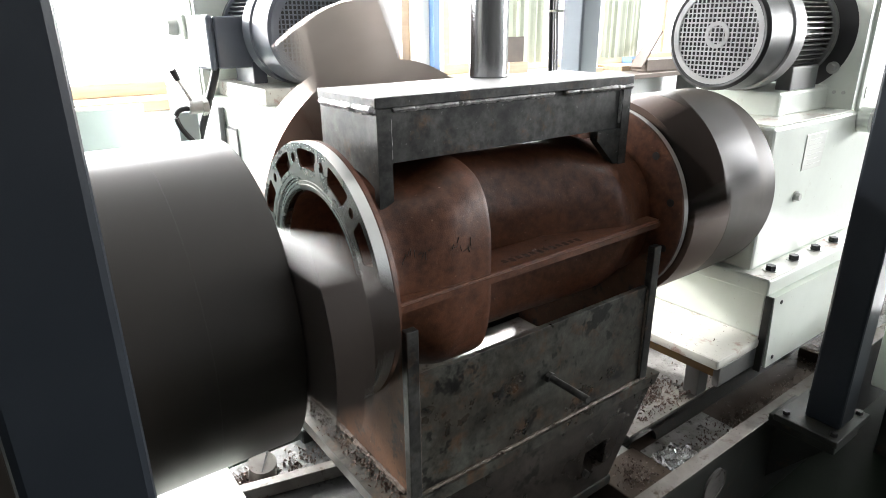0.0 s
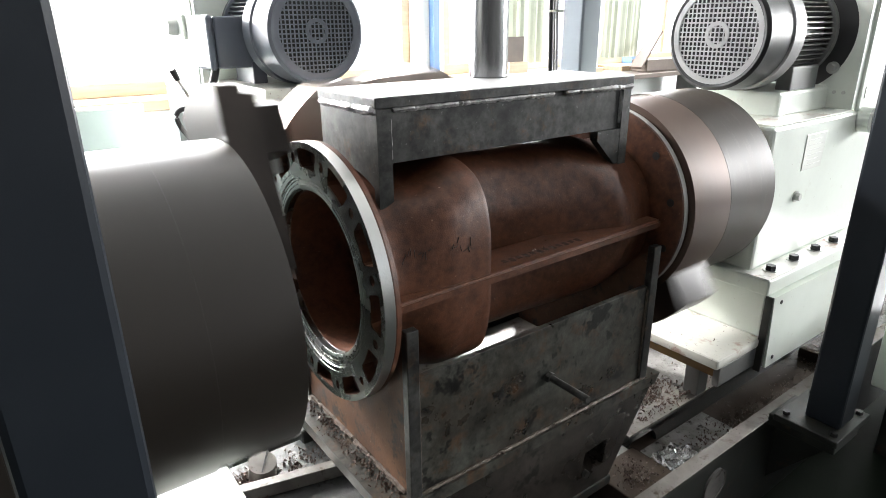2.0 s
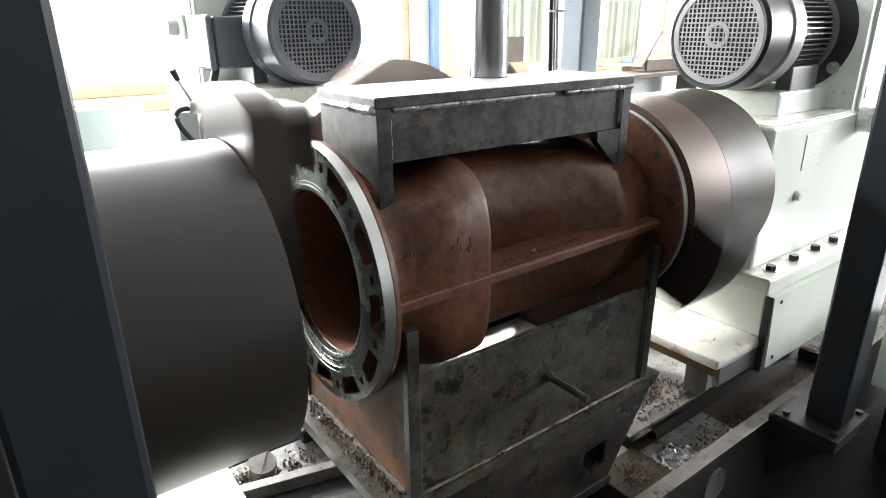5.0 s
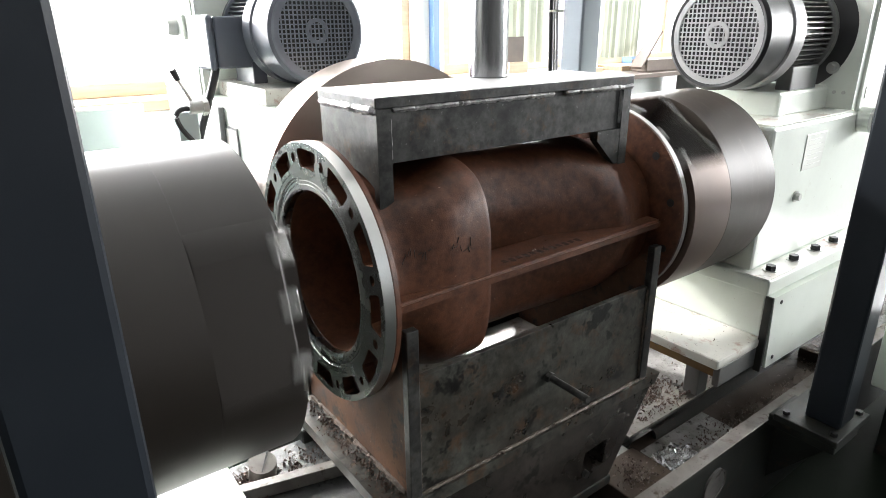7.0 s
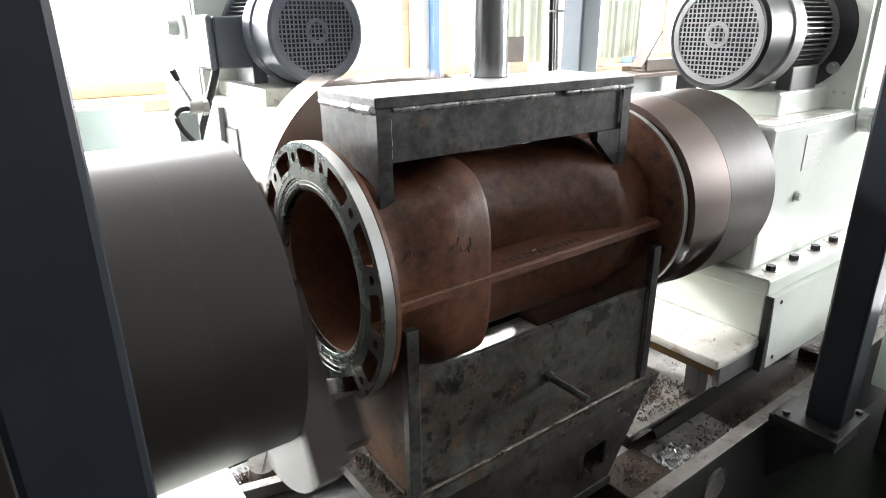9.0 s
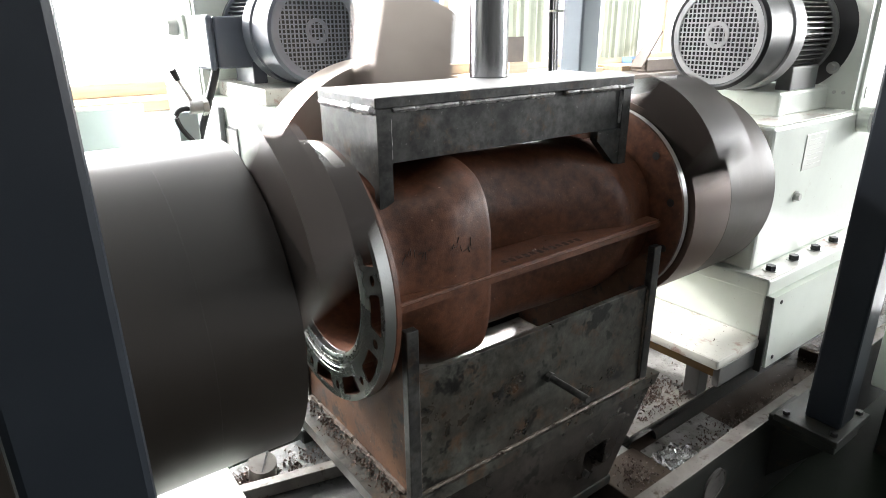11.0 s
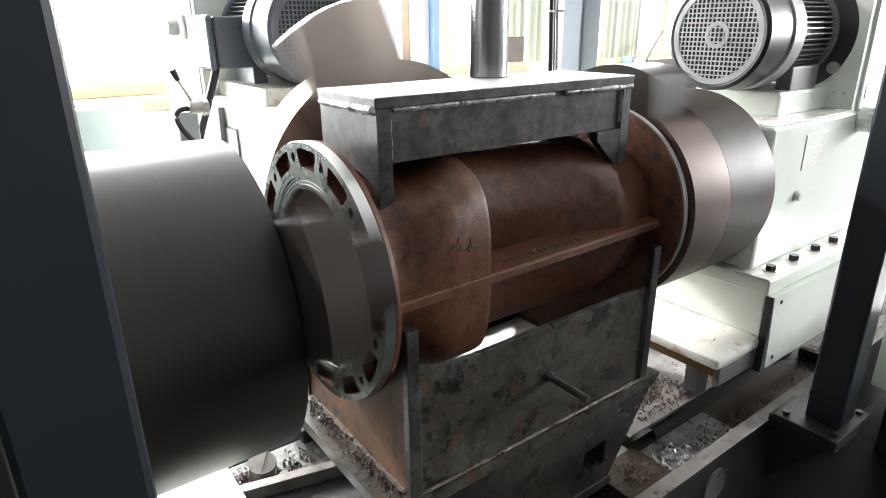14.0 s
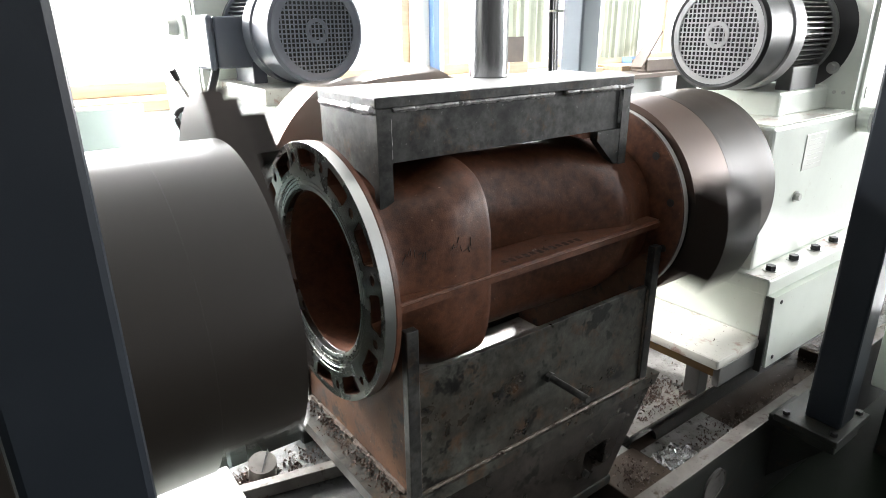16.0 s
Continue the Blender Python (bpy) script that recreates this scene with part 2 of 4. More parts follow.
def tube(bm, pts, r, n=8):
    """A bent round tube through points."""
    pts = [Vector(p) for p in pts]
    rings = []
    for i, p in enumerate(pts):
        d = (pts[min(i + 1, len(pts) - 1)] - pts[max(i - 1, 0)]).normalized()
        q = d.to_track_quat("Z", "Y")
        rings.append([bm.verts.new(p + q @ Vector((r * math.cos(2 * math.pi * k / n), r * math.sin(2 * math.pi * k / n), 0))) for k in range(n)])
    for a, b in zip(rings, rings[1:]):
        for k in range(n):
            j = (k + 1) % n
            bm.faces.new((a[k], a[j], b[j], b[k]))
    bm.faces.new(rings[0]), bm.faces.new(rings[-1])
    bmesh.ops.recalc_face_normals(bm, faces=bm.faces)
    return bm


def bend(a, b, c, d, n=12):
    """Points of a cubic curve."""
    a, b, c, d = Vector(a), Vector(b), Vector(c), Vector(d)
    return [a * (1 - t) ** 3 + 3 * b * t * (1 - t) ** 2 + 3 * c * t * t * (1 - t) + d * t ** 3 for t in (i / n for i in range(n + 1))]


def bead(bm, a, b, r, step=0.006):
    """An uneven weld bead from a to b."""
    a, b = Vector(a), Vector(b)
    n = max(4, int((b - a).length / step))
    d = (b - a).normalized()
    q = d.to_track_quat("Z", "Y")
    rings = []
    for i in range(n + 1):
        rr = r * (0.75 + 0.5 * random.random()) * (0.5 if i in (0, n) else 1)
        p = a + (b - a) * i / n + Vector((random.uniform(-1, 1), random.uniform(-1, 1), random.uniform(-1, 1))) * r * 0.18
        rings.append([bm.verts.new(p + q @ Vector((rr * math.cos(k * math.pi / 3), rr * math.sin(k * math.pi / 3), 0))) for k in range(6)])
    for x, y in zip(rings, rings[1:]):
        for k in range(6):
            bm.faces.new((x[k], x[(k + 1) % 6], y[(k + 1) % 6], y[k]))
    bm.faces.new(rings[0]), bm.faces.new(rings[-1])
    bmesh.ops.recalc_face_normals(bm, faces=bm.faces)
    return bm


def smooth(ob, angle=40):
    limit = math.cos(radians(angle))
    me = ob.data
    bm = bmesh.new()
    bm.from_mesh(me)
    for f in bm.faces:
        f.smooth = True
    for e in bm.edges:
        e.smooth = len(e.link_faces) == 2 and e.link_faces[0].normal.dot(e.link_faces[1].normal) > limit
        if e.smooth and e.link_faces[0].normal.dot(e.link_faces[1].normal) < 0.97:
            a, b = sorted((e.link_faces[0].calc_area(), e.link_faces[1].calc_area()))
            e.smooth = b < 5 * a  # broad faces stay flat beside a bevel
    bm.to_mesh(me)
    bm.free()
    return ob


def thing(name, label, category, at=(0, 0, 0), group="", kind=""):
    """An Empty at a thing's base; at is in axis heights, z = 0 on the spindle axis."""
    ob = new(name)
    ob.empty_display_size = 0.05
    ob.matrix_world = Matrix.Translation((at[0], at[1], at[2] + H))
    ob.matrix_basis = ob.matrix_world
    return tagged(ob, label, category, group, kind)


def part(name, bm, material, parent, label="", local=False, flat=False):
    """Link a bmesh as one mesh under a thing or a part. Coordinates: from the spindle axis, or the parent's own when local."""
    if not local:
        up = parent
        shift = Vector((0, 0, 0))
        while up is not None:
            shift += up.location
            up = up.parent
        bm.transform(Matrix.Translation(Vector((0, 0, H)) - shift))
    me = bpy.data.meshes.new(name)
    bm.to_mesh(me)
    bm.free()
    me.materials.append(material)
    ob = new(name, me)
    ob.parent = parent
    if label:
        ob["label"] = label
    if not flat:
        smooth(ob)
    return ob


def structure(name, bm, material, label, category):
    bm.transform(Matrix.Translation((0, 0, H)))
    me = bpy.data.meshes.new(name)
    bm.to_mesh(me)
    bm.free()
    me.materials.append(material)
    return tagged(new(name, me), label, category, "", "structure")


def B():
    return bmesh.new()


def hex_bolt(parent, p, axis, r=0.012, h=0.012, washer=True, material=BLACK):
    """A hexagon bolt head on a washer, standing out along axis."""
    p, axis = Vector(p), Vector(axis)
    b = B()
    rod(b, p + axis * 0.002, p + axis * (0.003 + h), r, r * 0.96, 6)
    bolt = part("bolt", b, material, parent)
    if washer:
        b = B()
        rod(b, p - axis * 0.004, p + axis * 0.003, r * 1.45, None, 20)
        part("washer", b, ZINC, parent)
    return bolt

# ---- room ----
def room():
    b = B()
    box(b, -7, 9, -6, 5, -1.15, -1.05)
    structure("floor", b, FLOOR, "dark green painted workshop floor with oil stains", "floor")
    b = B()
    box(b, -7, 9, -6, 5, 3.6, 3.7)
    structure("ceiling", b, CEILING, "grey sheet workshop ceiling", "ceiling")
    # north wall with a long window band
    b = B()
    box(b, -7, 9, 3.5, 3.7, -1.05, 0.02)
    box(b, -7, 9, 3.5, 3.7, 2.6, 3.6)
    for x0, x1 in ((-7, -3.2), (2.6, 2.95), (4.75, 5.05), (7.4, 9)):
        box(b, x0, x1, 3.5, 3.7, 0.02, 2.6)
    structure("wall_north", b, WHITE_WALL, "white plaster workshop wall below long windows", "wall")
    # south and west walls are out of view, dark to shape light
    b = B()
    box(b, -7, 9, -6.2, -6, -1.05, 0.6)
    box(b, -7, 9, -6.2, -6, 2.9, 3.6)
    for x0, x1 in ((-7, 4.0), (8.0, 9)):
        box(b, x0, x1, -6.2, -6, 0.6, 2.9)
    structure("wall_south", b, GREY_WALL, "unseen wall with a window band, kept dark for the drum's reflection", "wall")
    b = B()
    box(b, -7.2, -7, -6.2, 3.7, -1.05, 0.3)
    box(b, -7.2, -7, -6.2, 3.7, 2.6, 3.6)
    box(b, -7.2, -7, -6.2, -0.5, 0.3, 2.6)
    box(b, -7.2, -7, 3.0, 3.7, 0.3, 2.6)
    structure("wall_west", b, GREY_WALL, "unseen wall with an opening, kept dark to cut stray light", "wall")
    # unseen wall, opened only for the east fill lamp
    b = B()
    box(b, 9, 9.2, -6.2, 3.7, -1.05, 0.3)
    box(b, 9, 9.2, -6.2, 3.7, 2.7, 3.6)
    box(b, 9, 9.2, -6.2, -5.4, 0.3, 2.7)
    box(b, 9, 9.2, -1.4, 3.7, 0.3, 2.7)
    structure("wall_east", b, WHITE_WALL, "unseen white wall with an opening for the fill lamp", "wall")
    for k, (x0, x1) in enumerate(((-3.2, 2.6), (2.95, 4.75), (5.05, 7.4))):
        w = thing("window_%d" % (k + 1), "wide workshop window in a pale wooden frame, bright daylight outside", "window", ((x0 + x1) / 2, 3.5, 0.02), kind="structure")
        b = B()
        box(b, x0, x1, 3.17, 3.62, -0.02, 0.05, 0.006)
        part("window_sill", b, WOOD, w)
        b = B()
        box(b, x0, x1, 3.52, 3.58, 0.05, 0.14, 0.004)
        box(b, x0, x1, 3.52, 3.58, 2.52, 2.6, 0.004)
        box(b, x0, x0 + 0.08, 3.52, 3.58, 0.14, 2.52, 0.004)
        box(b, x1 - 0.08, x1, 3.52, 3.58, 0.14, 2.52, 0.004)
        n = max(1, round((x1 - x0) / 1.3))
        for i in range(1, n):
            x = x0 + (x1 - x0) * i / n
            box(b, x - 0.035, x + 0.035, 3.53, 3.57, 0.14, 2.52, 0.004)
        part("window_frame", b, WOOD, w)
    b = B()
    box(b, -30, 40, 14, 14.1, -6, 4.6)
    structure("backdrop", b, GLOW, "overcast white sky beyond the windows", "sky")


room()


# ---- machine frame ----
def post(x, y, z0, z1, label, paint):
    t = thing("machine_post", label, "post", (x + 0.05, y + 0.05, z0), "posts of the machine frame")
    b = B()
    box(b, x, x + 0.1, y, y + 0.1, z0, z1, 0.008)
    part("tube", b, paint, t)
    if y < 0:
        b = B()
        box(b, x - 0.063, x + 0.165, y - 0.022, y + 0.16, z0 - 0.022, z0, 0.003)
        part("foot_plate", b, BED, t, "dark oily foot plate")
        for sx in (-0.038, 0.138):
            for sy in (0.0, 0.135):
                hex_bolt(t, (x + sx, y + sy, z0), (0, 0, 1), 0.011, 0.01, False)
    return t


post(-0.536, -0.593, -0.66, 1.6, "slate grey square steel post of the machine frame", POST)
post(1.338, -0.593, -0.648, 1.6, "slate grey square steel post bolted to a dark oily foot plate", POST)
post(1.338, 0.493, -0.7, 1.6, "pale blue-grey square steel post beside the cables", POST_PALE)


def bed():
    t = thing("machine_bed", "dark oily cast machine bed with long rails and a chip tray", "machine bed", (0.45, 0, -1.05))
    for x0, y0, y1 in ((-2.4, -0.41, -0.372), (0.6, 0.462, 0.5)):
        b = B()
        box(b, x0, 3.0, y0, y1, -1.05, -0.7, 0.004)
        part("side_beam", b, BED, t)
        b = B()
        box(b, x0, 3.0, y0 - 0.003, y1 + 0.003, -0.7, -0.694, 0.001)
        part("beam_top", b, BED_TOP, t, "worn bright top edge")
    for y0, y1 in ((-0.195, -0.13), (0.2, 0.26)):
        b = B()
        front = y0 < 0
        arch = [(0.99 + 0.085 * math.cos(radians(a)), -0.825 + 0.09 * math.sin(radians(a))) for a in range(180, -1, -15)] if front else []
        slab(b, ([(0.89, -0.712), (0.89, -1.0), (0.905, -1.0)] if front else [(0.2, -0.712), (0.2, -1.0), (0.905, -1.0)]) + arch + [(1.075, -1.0), (3.0, -1.0), (3.0, -0.712)], y0 + 0.02 if front else y0, y0 + 0.035 if front else y1)
        part("rail", b, BED, t, "dark rail web with an arch" if front else "")
        b = B()
        box(b, 0.89 if front else 0.2, 3.0, y0, y1, -0.712, -0.702, 0.001)
        part("rail_top", b, BED_TOP, t, "worn steel guide strip, pale for window reflection")
    b = B()
    box(b, 0.3, 3.0, -0.175, 0.46, -0.757, -0.745)
    part("deck", b, DECK, t, "wet oily deck between the rails, pale for window reflection")
    b = B()
    box(b, -0.2, 0.3, -0.175, 0.46, -0.757, -0.745)
    part("grey_deck", b, DECK_GREY, t, "dark grey oily deck strewn with chips")
    # dark stretch added to keep the drum's underside from brightening
    b = B()
    box(b, -2.4, -0.2, -0.372, 0.46, -0.80, -0.762)
    part("rear_deck", b, BED, t, "deck under the headstock, kept dark so the drum reflects less")
    b = B()
    box(b, 0.45, 0.888, -0.215, -0.176, -0.765, -0.7452)
    part("deck_apron", b, DECK, t, "wet oily deck edge, pale for window reflection")
    # added pale sheet: the lit patch of tray floor, as colour
    b = B()
    box(b, 0.912, 1.33, -0.371, -0.18, -0.812, -0.807)
    part("tray_light_patch", b, DECK, t, "pale sheet standing for the lit patch of the tray")
    b = B()
    box(b, -2.4, 3.0, -0.372, 0.2, -1.05, -0.81)
    part("chip_tray", b, TRAY, t, "oily sheet tray with scattered chips")
    for x, w, z in ((0.72, 0.19, -0.745), (2.0, 0.03, -0.77)):
        b = B()
        box(b, x, x + w, -0.372, -0.195, -0.83, z, 0.004)
        part("cross_web", b, TRAY, t, "brown ledge across the tray")
    # openings and pads on the outer face of the beam
    b = B()
    turn = Matrix.Translation((1.02, -0.411, -0.803)) @ Matrix.Rotation(radians(90), 4, "X")
    bmesh.ops.create_cone(b, cap_ends=True, segments=28, radius1=0.05, radius2=0.05, depth=0.006, matrix=turn)
    hole = part("lifting_hole", b, BED_TOP, t, "round lifting hole with a bright edge")
    b = B()
    turned(b, [(0, 0.05), (0.008, 0.05), (0.008, 0.057), (0, 0.057)], 32)
    b.transform(Matrix.Translation((1.02, -0.409, -0.803)) @ Matrix.Rotation(radians(-90), 4, "Z"))
    part("hole_edge", b, BED_TOP, hole)
    for x0, x1 in ((1.30, 1.47), (-0.58, -0.40)):
        b2 = B()
        box(b2, x0, x1, -0.605, -0.409, -0.712, -0.6705 if x0 > 0 else -0.683, 0.004)
        part("post_bracket", b2, BED, t, "cast bracket under the post")
        b2 = B()
        prism(b2, [(-0.409, -0.712), (-0.59, -0.712), (-0.409, -0.95)], (x0 + x1) / 2 - 0.02, (x0 + x1) / 2 + 0.02)
        part("bracket_rib", b2, BED, t)
    # worn boss cut by a slot, on the deck
    b = B()
    rod(b, (-0.055, 0.375, -0.745), (-0.055, 0.36, -0.69), 0.042, 0.04, 32)
    boss = part("boss", b, BED_TOP, t, "round grey boss among chips")
    b = B()
    box(b, -0.0015, 0.0015, -0.039, 0.039, -0.003, 0.002)
    b.transform(Matrix.Translation((-0.047, 0.3605, -0.689)) @ Matrix.Rotation(radians(-35), 4, "Z") @ Matrix.Rotation(radians(15), 4, "X"))
    part("slot", b, BLACK, boss)
    # diagonal stay between the rails
    b = B()
    box(b, -0.21, 0.21, -0.016, 0.016, -0.02, 0.02, 0.002)
    b.transform(Matrix.Translation((0.005, 0.272, -0.722)) @ Matrix.Rotation(radians(-13.5), 4, "Z"))
    part("stay_bar", b, BED_TOP, t, "worn steel stay across the deck")
    # bed of the cross head
    b = B()
    box(b, 0.1, 0.8, 0.43, 2.4, -1.05, -0.7, 0.01)
    part("cross_bed", b, BED, t)
    return t


bed()


def chips(name, spots, label, size=1.0):
    """Heaps of small curled iron chips, one object."""
    rnd = random.Random(7)
    verts, faces = [], []
    for x, y, z, sx, sy, n in spots:
        for _ in range(n):
            px, py = x + rnd.gauss(0, sx), y + rnd.gauss(0, sy)
            r = rnd.uniform(0.002, 0.0065) * size
            q = Euler((rnd.uniform(0, 6), rnd.uniform(0, 6), rnd.uniform(0, 6))).to_matrix()
            base = len(verts)
            k = 3
            for i in range(k + 1):
                a = i / k * 2.6
                for w in (-0.4, 0.4):
                    v = q @ Vector((r * math.cos(a), r * math.sin(a), w * r))
                    verts.append((px + v.x, py + v.y, z + H + max(0.0, v.z + r * 0.7) + rnd.uniform(0, 0.004)))
            for i in range(k):
                c = base + 2 * i
                faces.append((c, c + 1, c + 3, c + 2))
    me = bpy.data.meshes.new(name)
    me.from_pydata(verts, [], faces)
    me.materials.append(CHIPS)
    return tagged(new(name, me), label, "metal chips", "", "stuff")


chips("iron_chips", [(1.16, -0.05, -0.745, 0.07, 0.05, 800), (0.98, -0.06, -0.745, 0.05, 0.04, 120), (1.14, -0.162, -0.704, 0.10, 0.012, 200), (-0.105, 0.35, -0.745, 0.032, 0.03, 900), (0.06, 0.36, -0.745, 0.06, 0.03, 200), (0.81, -0.28, -0.745, 0.04, 0.03, 200), (1.25, -0.285, -0.81, 0.14, 0.03, 230), (1.7, -0.285, -0.81, 0.3, 0.03, 200)], "heaps of dark curled iron chips on the bed")
chips("iron_chips", [(0.034, -0.13, -0.445, 0.012, 0.09, 260), (0.036, 0.1, -0.445, 0.012, 0.08, 240), (0.45, -0.253, -0.445, 0.2, 0.004, 80), (0.42, -0.19, 0.005, 0.06, 0.02, 14)], "dark iron chips on the fixture ledge", 0.75)


# ---- workpiece ----
def arc(r, a0, a1, n):
    return [(r * math.cos(radians(a0 + (a1 - a0) * i / max(n, 1))), r * math.sin(radians(a0 + (a1 - a0) * i / max(n, 1)))) for i in range(n + 1)]


def flange_face(bm, x0, x1, r_in, r_out, windows):
    """A flange ring with twelve cored windows and twelve holes between them; outline in (y, z)."""
    loops = [arc(r_out, 0, 360, 96)[:-1], arc(r_in, 0, 360, 72)[:-1]]
    if windows:
        for k in range(12):
            c = 30 * k
            w = 8.3
            loops.append(arc(0.262, c - w, c + w, 6) + arc(0.258, c + w + 1.0, c + w + 1.0, 0) + arc(0.229, c + w, c + w, 0) + arc(0.224, c + w - 1.2, c - w + 1.2, 6) + arc(0.229, c - w, c - w, 0) + arc(0.258, c - w - 1.0, c - w - 1.0, 0))
            hc = radians(c + 15)
            loops.append([(0.245 * math.cos(hc) + 0.0085 * math.cos(2 * math.pi * i / 14), 0.245 * math.sin(hc) + 0.0105 * math.sin(2 * math.pi * i / 14)) for i in range(14)])
    edges = []
    for loop in loops:
        vs = [bm.verts.new((x0, -y, z)) for y, z in loop]
        for i in range(len(vs)):
            edges.append(bm.edges.new((vs[i], vs[(i + 1) % len(vs)])))
    bmesh.ops.triangle_fill(bm, use_beauty=True, use_dissolve=False, edges=edges)
    made = bmesh.ops.extrude_face_region(bm, geom=list(bm.faces))
    bmesh.ops.translate(bm, vec=(x1 - x0, 0, 0), verts=[v for v in made["geom"] if isinstance(v, bmesh.types.BMVert)])
    bmesh.ops.recalc_face_normals(bm, faces=bm.faces)
    return bm


def ease(a, b, x):
    t = min(1.0, max(0.0, (x - a) / (b - a)))
    return t * t * (3 - 2 * t)


def casing_radius(x, th):
    """Radius of the casting at x, at the angle th from the horizontal on the open side (degrees, up positive)."""
    c, up = abs(math.cos(radians(th))), abs(math.sin(radians(th)))
    # squarish chamber that swells from a round neck and ends in a rounded shoulder
    p = 2.0 + 1.5 * ease(0.08, 0.20, x)
    chamber = (0.212 + 0.018 * ease(0.06, 0.20, x)) / (c ** p + up ** p) ** (1 / p)
    top = th > 0
    if top:
        chamber += 0.006 * math.exp(-((x - 0.245) / 0.03) ** 2 - ((th - 55) / 14) ** 2) - 0.026 * math.exp(-((x - 0.165) / 0.05) ** 2 - ((th - 64) / 20) ** 2)
    bulge = 1 - ease(0.284, 0.312, x)
    # round body with a deep scoop along the rib, beside the chamber
    q = math.sqrt((max(0.0, x - 0.29) / 0.50) ** 2 + (up / 1.3) ** 2) if abs(th) < 90 else 1.0
    lean = min(1.0, q) ** 1.35
    scoop = 0.128 * (1 - 0.7 * lean - 0.3 * ease(0.0, 1.0, lean)) * (1 - (ease(0.62, 1.0, th / 90) if top else ease(0.42, 0.8, -th / 90)))
    neck = 0.024 * ease(0.74, 0.85, x)
    crease = 0.003 * math.exp(-((q - 0.93) / 0.05) ** 2)
    body = (0.207 if th > 0 else 0.207 + 0.018 * ease(0.1, 0.8, up)) - scoop - neck + crease
    return bulge * chamber + (1 - bulge) * body


def workpiece():
    t = thing("pump_casing", "rusty cast iron casing with bright end flanges, clamped in a fixture", "casting", (0.45, 0, -0.2))
    n, m = 144, 170
    b = B()
    rings = []
    for i in range(m + 1):
        x = 0.022 + (0.9 - 0.022) * i / m
        ring = []
        for k in range(n):
            th = 360 * k / n
            r = casing_radius(x, th if th <= 180 else th - 360) + 0.0016 * noise.noise((x * 18, 3 * math.cos(radians(th)), 3 * math.sin(radians(th)))) + 0.0006 * noise.noise((x * 90, 17 * math.cos(radians(th)), 17 * math.sin(radians(th))))
            ring.append(b.verts.new((x, -r * math.cos(radians(th)), r * math.sin(radians(th)))))
        rings.append(ring)
    for p, q in zip(rings, rings[1:]):
        for k in range(n):
            b.faces.new((p[k], p[(k + 1) % n], q[(k + 1) % n], q[k]))
    # bore
    inner = []
    for x, r in ((0.9, 0.163), (0.84, 0.085), (0.30, 0.085), (0.25, 0.174), (0.022, 0.174)):
        inner.append([b.verts.new((x, -r * math.cos(2 * math.pi * k / n), r * math.sin(2 * math.pi * k / n))) for k in range(n)])
    chain = [rings[-1], *inner, rings[0]]
    for p, q in zip(chain, chain[1:]):
        for k in range(n):
            b.faces.new((p[k], p[(k + 1) % n], q[(k + 1) % n], q[k]))
    bmesh.ops.recalc_face_normals(b, faces=b.faces)
    part("barrel", b, RUST, t)
    # parting rib along both sides
    for s in (-1, 1):
        b = B()
        top, low = 0.004, -0.02
        outline = ((0.03, 0.182), (0.272, 0.182), (0.272, 0.12), (0.88, 0.12), (0.88, 0.225), (0.03, 0.243))
        va = [b.verts.new((x, y * s, top)) for x, y in outline]
        vb = [b.verts.new((x, y * s, low)) for x, y in outline]
        b.faces.new(va), b.faces.new(vb)
        for i in range(6):
            b.faces.new((va[i], va[(i + 1) % 6], vb[(i + 1) % 6], vb[i]))
        bmesh.ops.recalc_face_normals(b, faces=b.faces)
        bmesh.ops.bevel(b, geom=list(b.edges), offset=0.006, segments=3, affect="EDGES")
        part("rib", b, RUST, t)
    # left flange: faced ring over a rusty back
    b = B()
    flange_face(b, 0.0, 0.002, 0.214, 0.275, True)
    part("flange_ring", b, FACED, t, "bright faced flange ring with cored windows", flat=True)
    b = B()
    flange_face(b, 0.0022, 0.026, 0.214, 0.2748, True)
    part("flange_core", b, RUST, t, "rusty cored windows", flat=True)
    b = B()
    turned(b, [(0.0004, 0.2735), (0.0, 0.2745), (0.001, 0.2755), (0.0235, 0.2755), (0.0235, 0.2735)], 160)
    part("flange_rim", b, MACHINED, t, "bright turned rim")
    b = B()
    turned(b, [(0.0262, 0.175), (0.0262, 0.2752), (0.036, 0.274), (0.046, 0.255), (0.046, 0.175)], 96)
    part("flange_back", b, RUST, t)
    # stepped gasket face with turned grooves
    b = B()
    prof = [(0.026, 0.2138), (0.001, 0.2138), (0.001, 0.204), (0.004, 0.203)]
    r = 0.203
    while r > 0.19:
        prof += [(0.004, r), (0.004, r - 0.0045), (0.0065, r - 0.0052), (0.0065, r - 0.0066), (0.004, r - 0.0073)]
        r -= 0.0078
    prof += [(0.004, 0.181), (0.008, 0.176), (0.026, 0.176)]
    turned(b, prof, 96)
    part("gasket_face", b, FACED, t, "turned gasket face with fine grooves")
    # right flange
    b = B()
    turned(b, [(0.885, 0.16), (0.885, 0.255), (0.893, 0.2745), (0.9, 0.2745), (0.9, 0.16)], 96)
    part("flange_back", b, RUST, t)
    b = B()
    turned(b, [(0.9002, 0.16), (0.9002, 0.2752), (0.916, 0.2752), (0.916, 0.16)], 96)
    part("flange_rim", b, TURNED_RIM, t)
    for k in range(12):
        a = radians(30 * k + 12)
        y, z = -0.245 * math.cos(a), 0.245 * math.sin(a)
        b = B()
        rod(b, (0.8835, y, z), (0.89, y, z), 0.0105, None, 14)
        part("bolt_hole", b, BLACK, t)
    # illegible marker strokes
    rnd = random.Random(21)
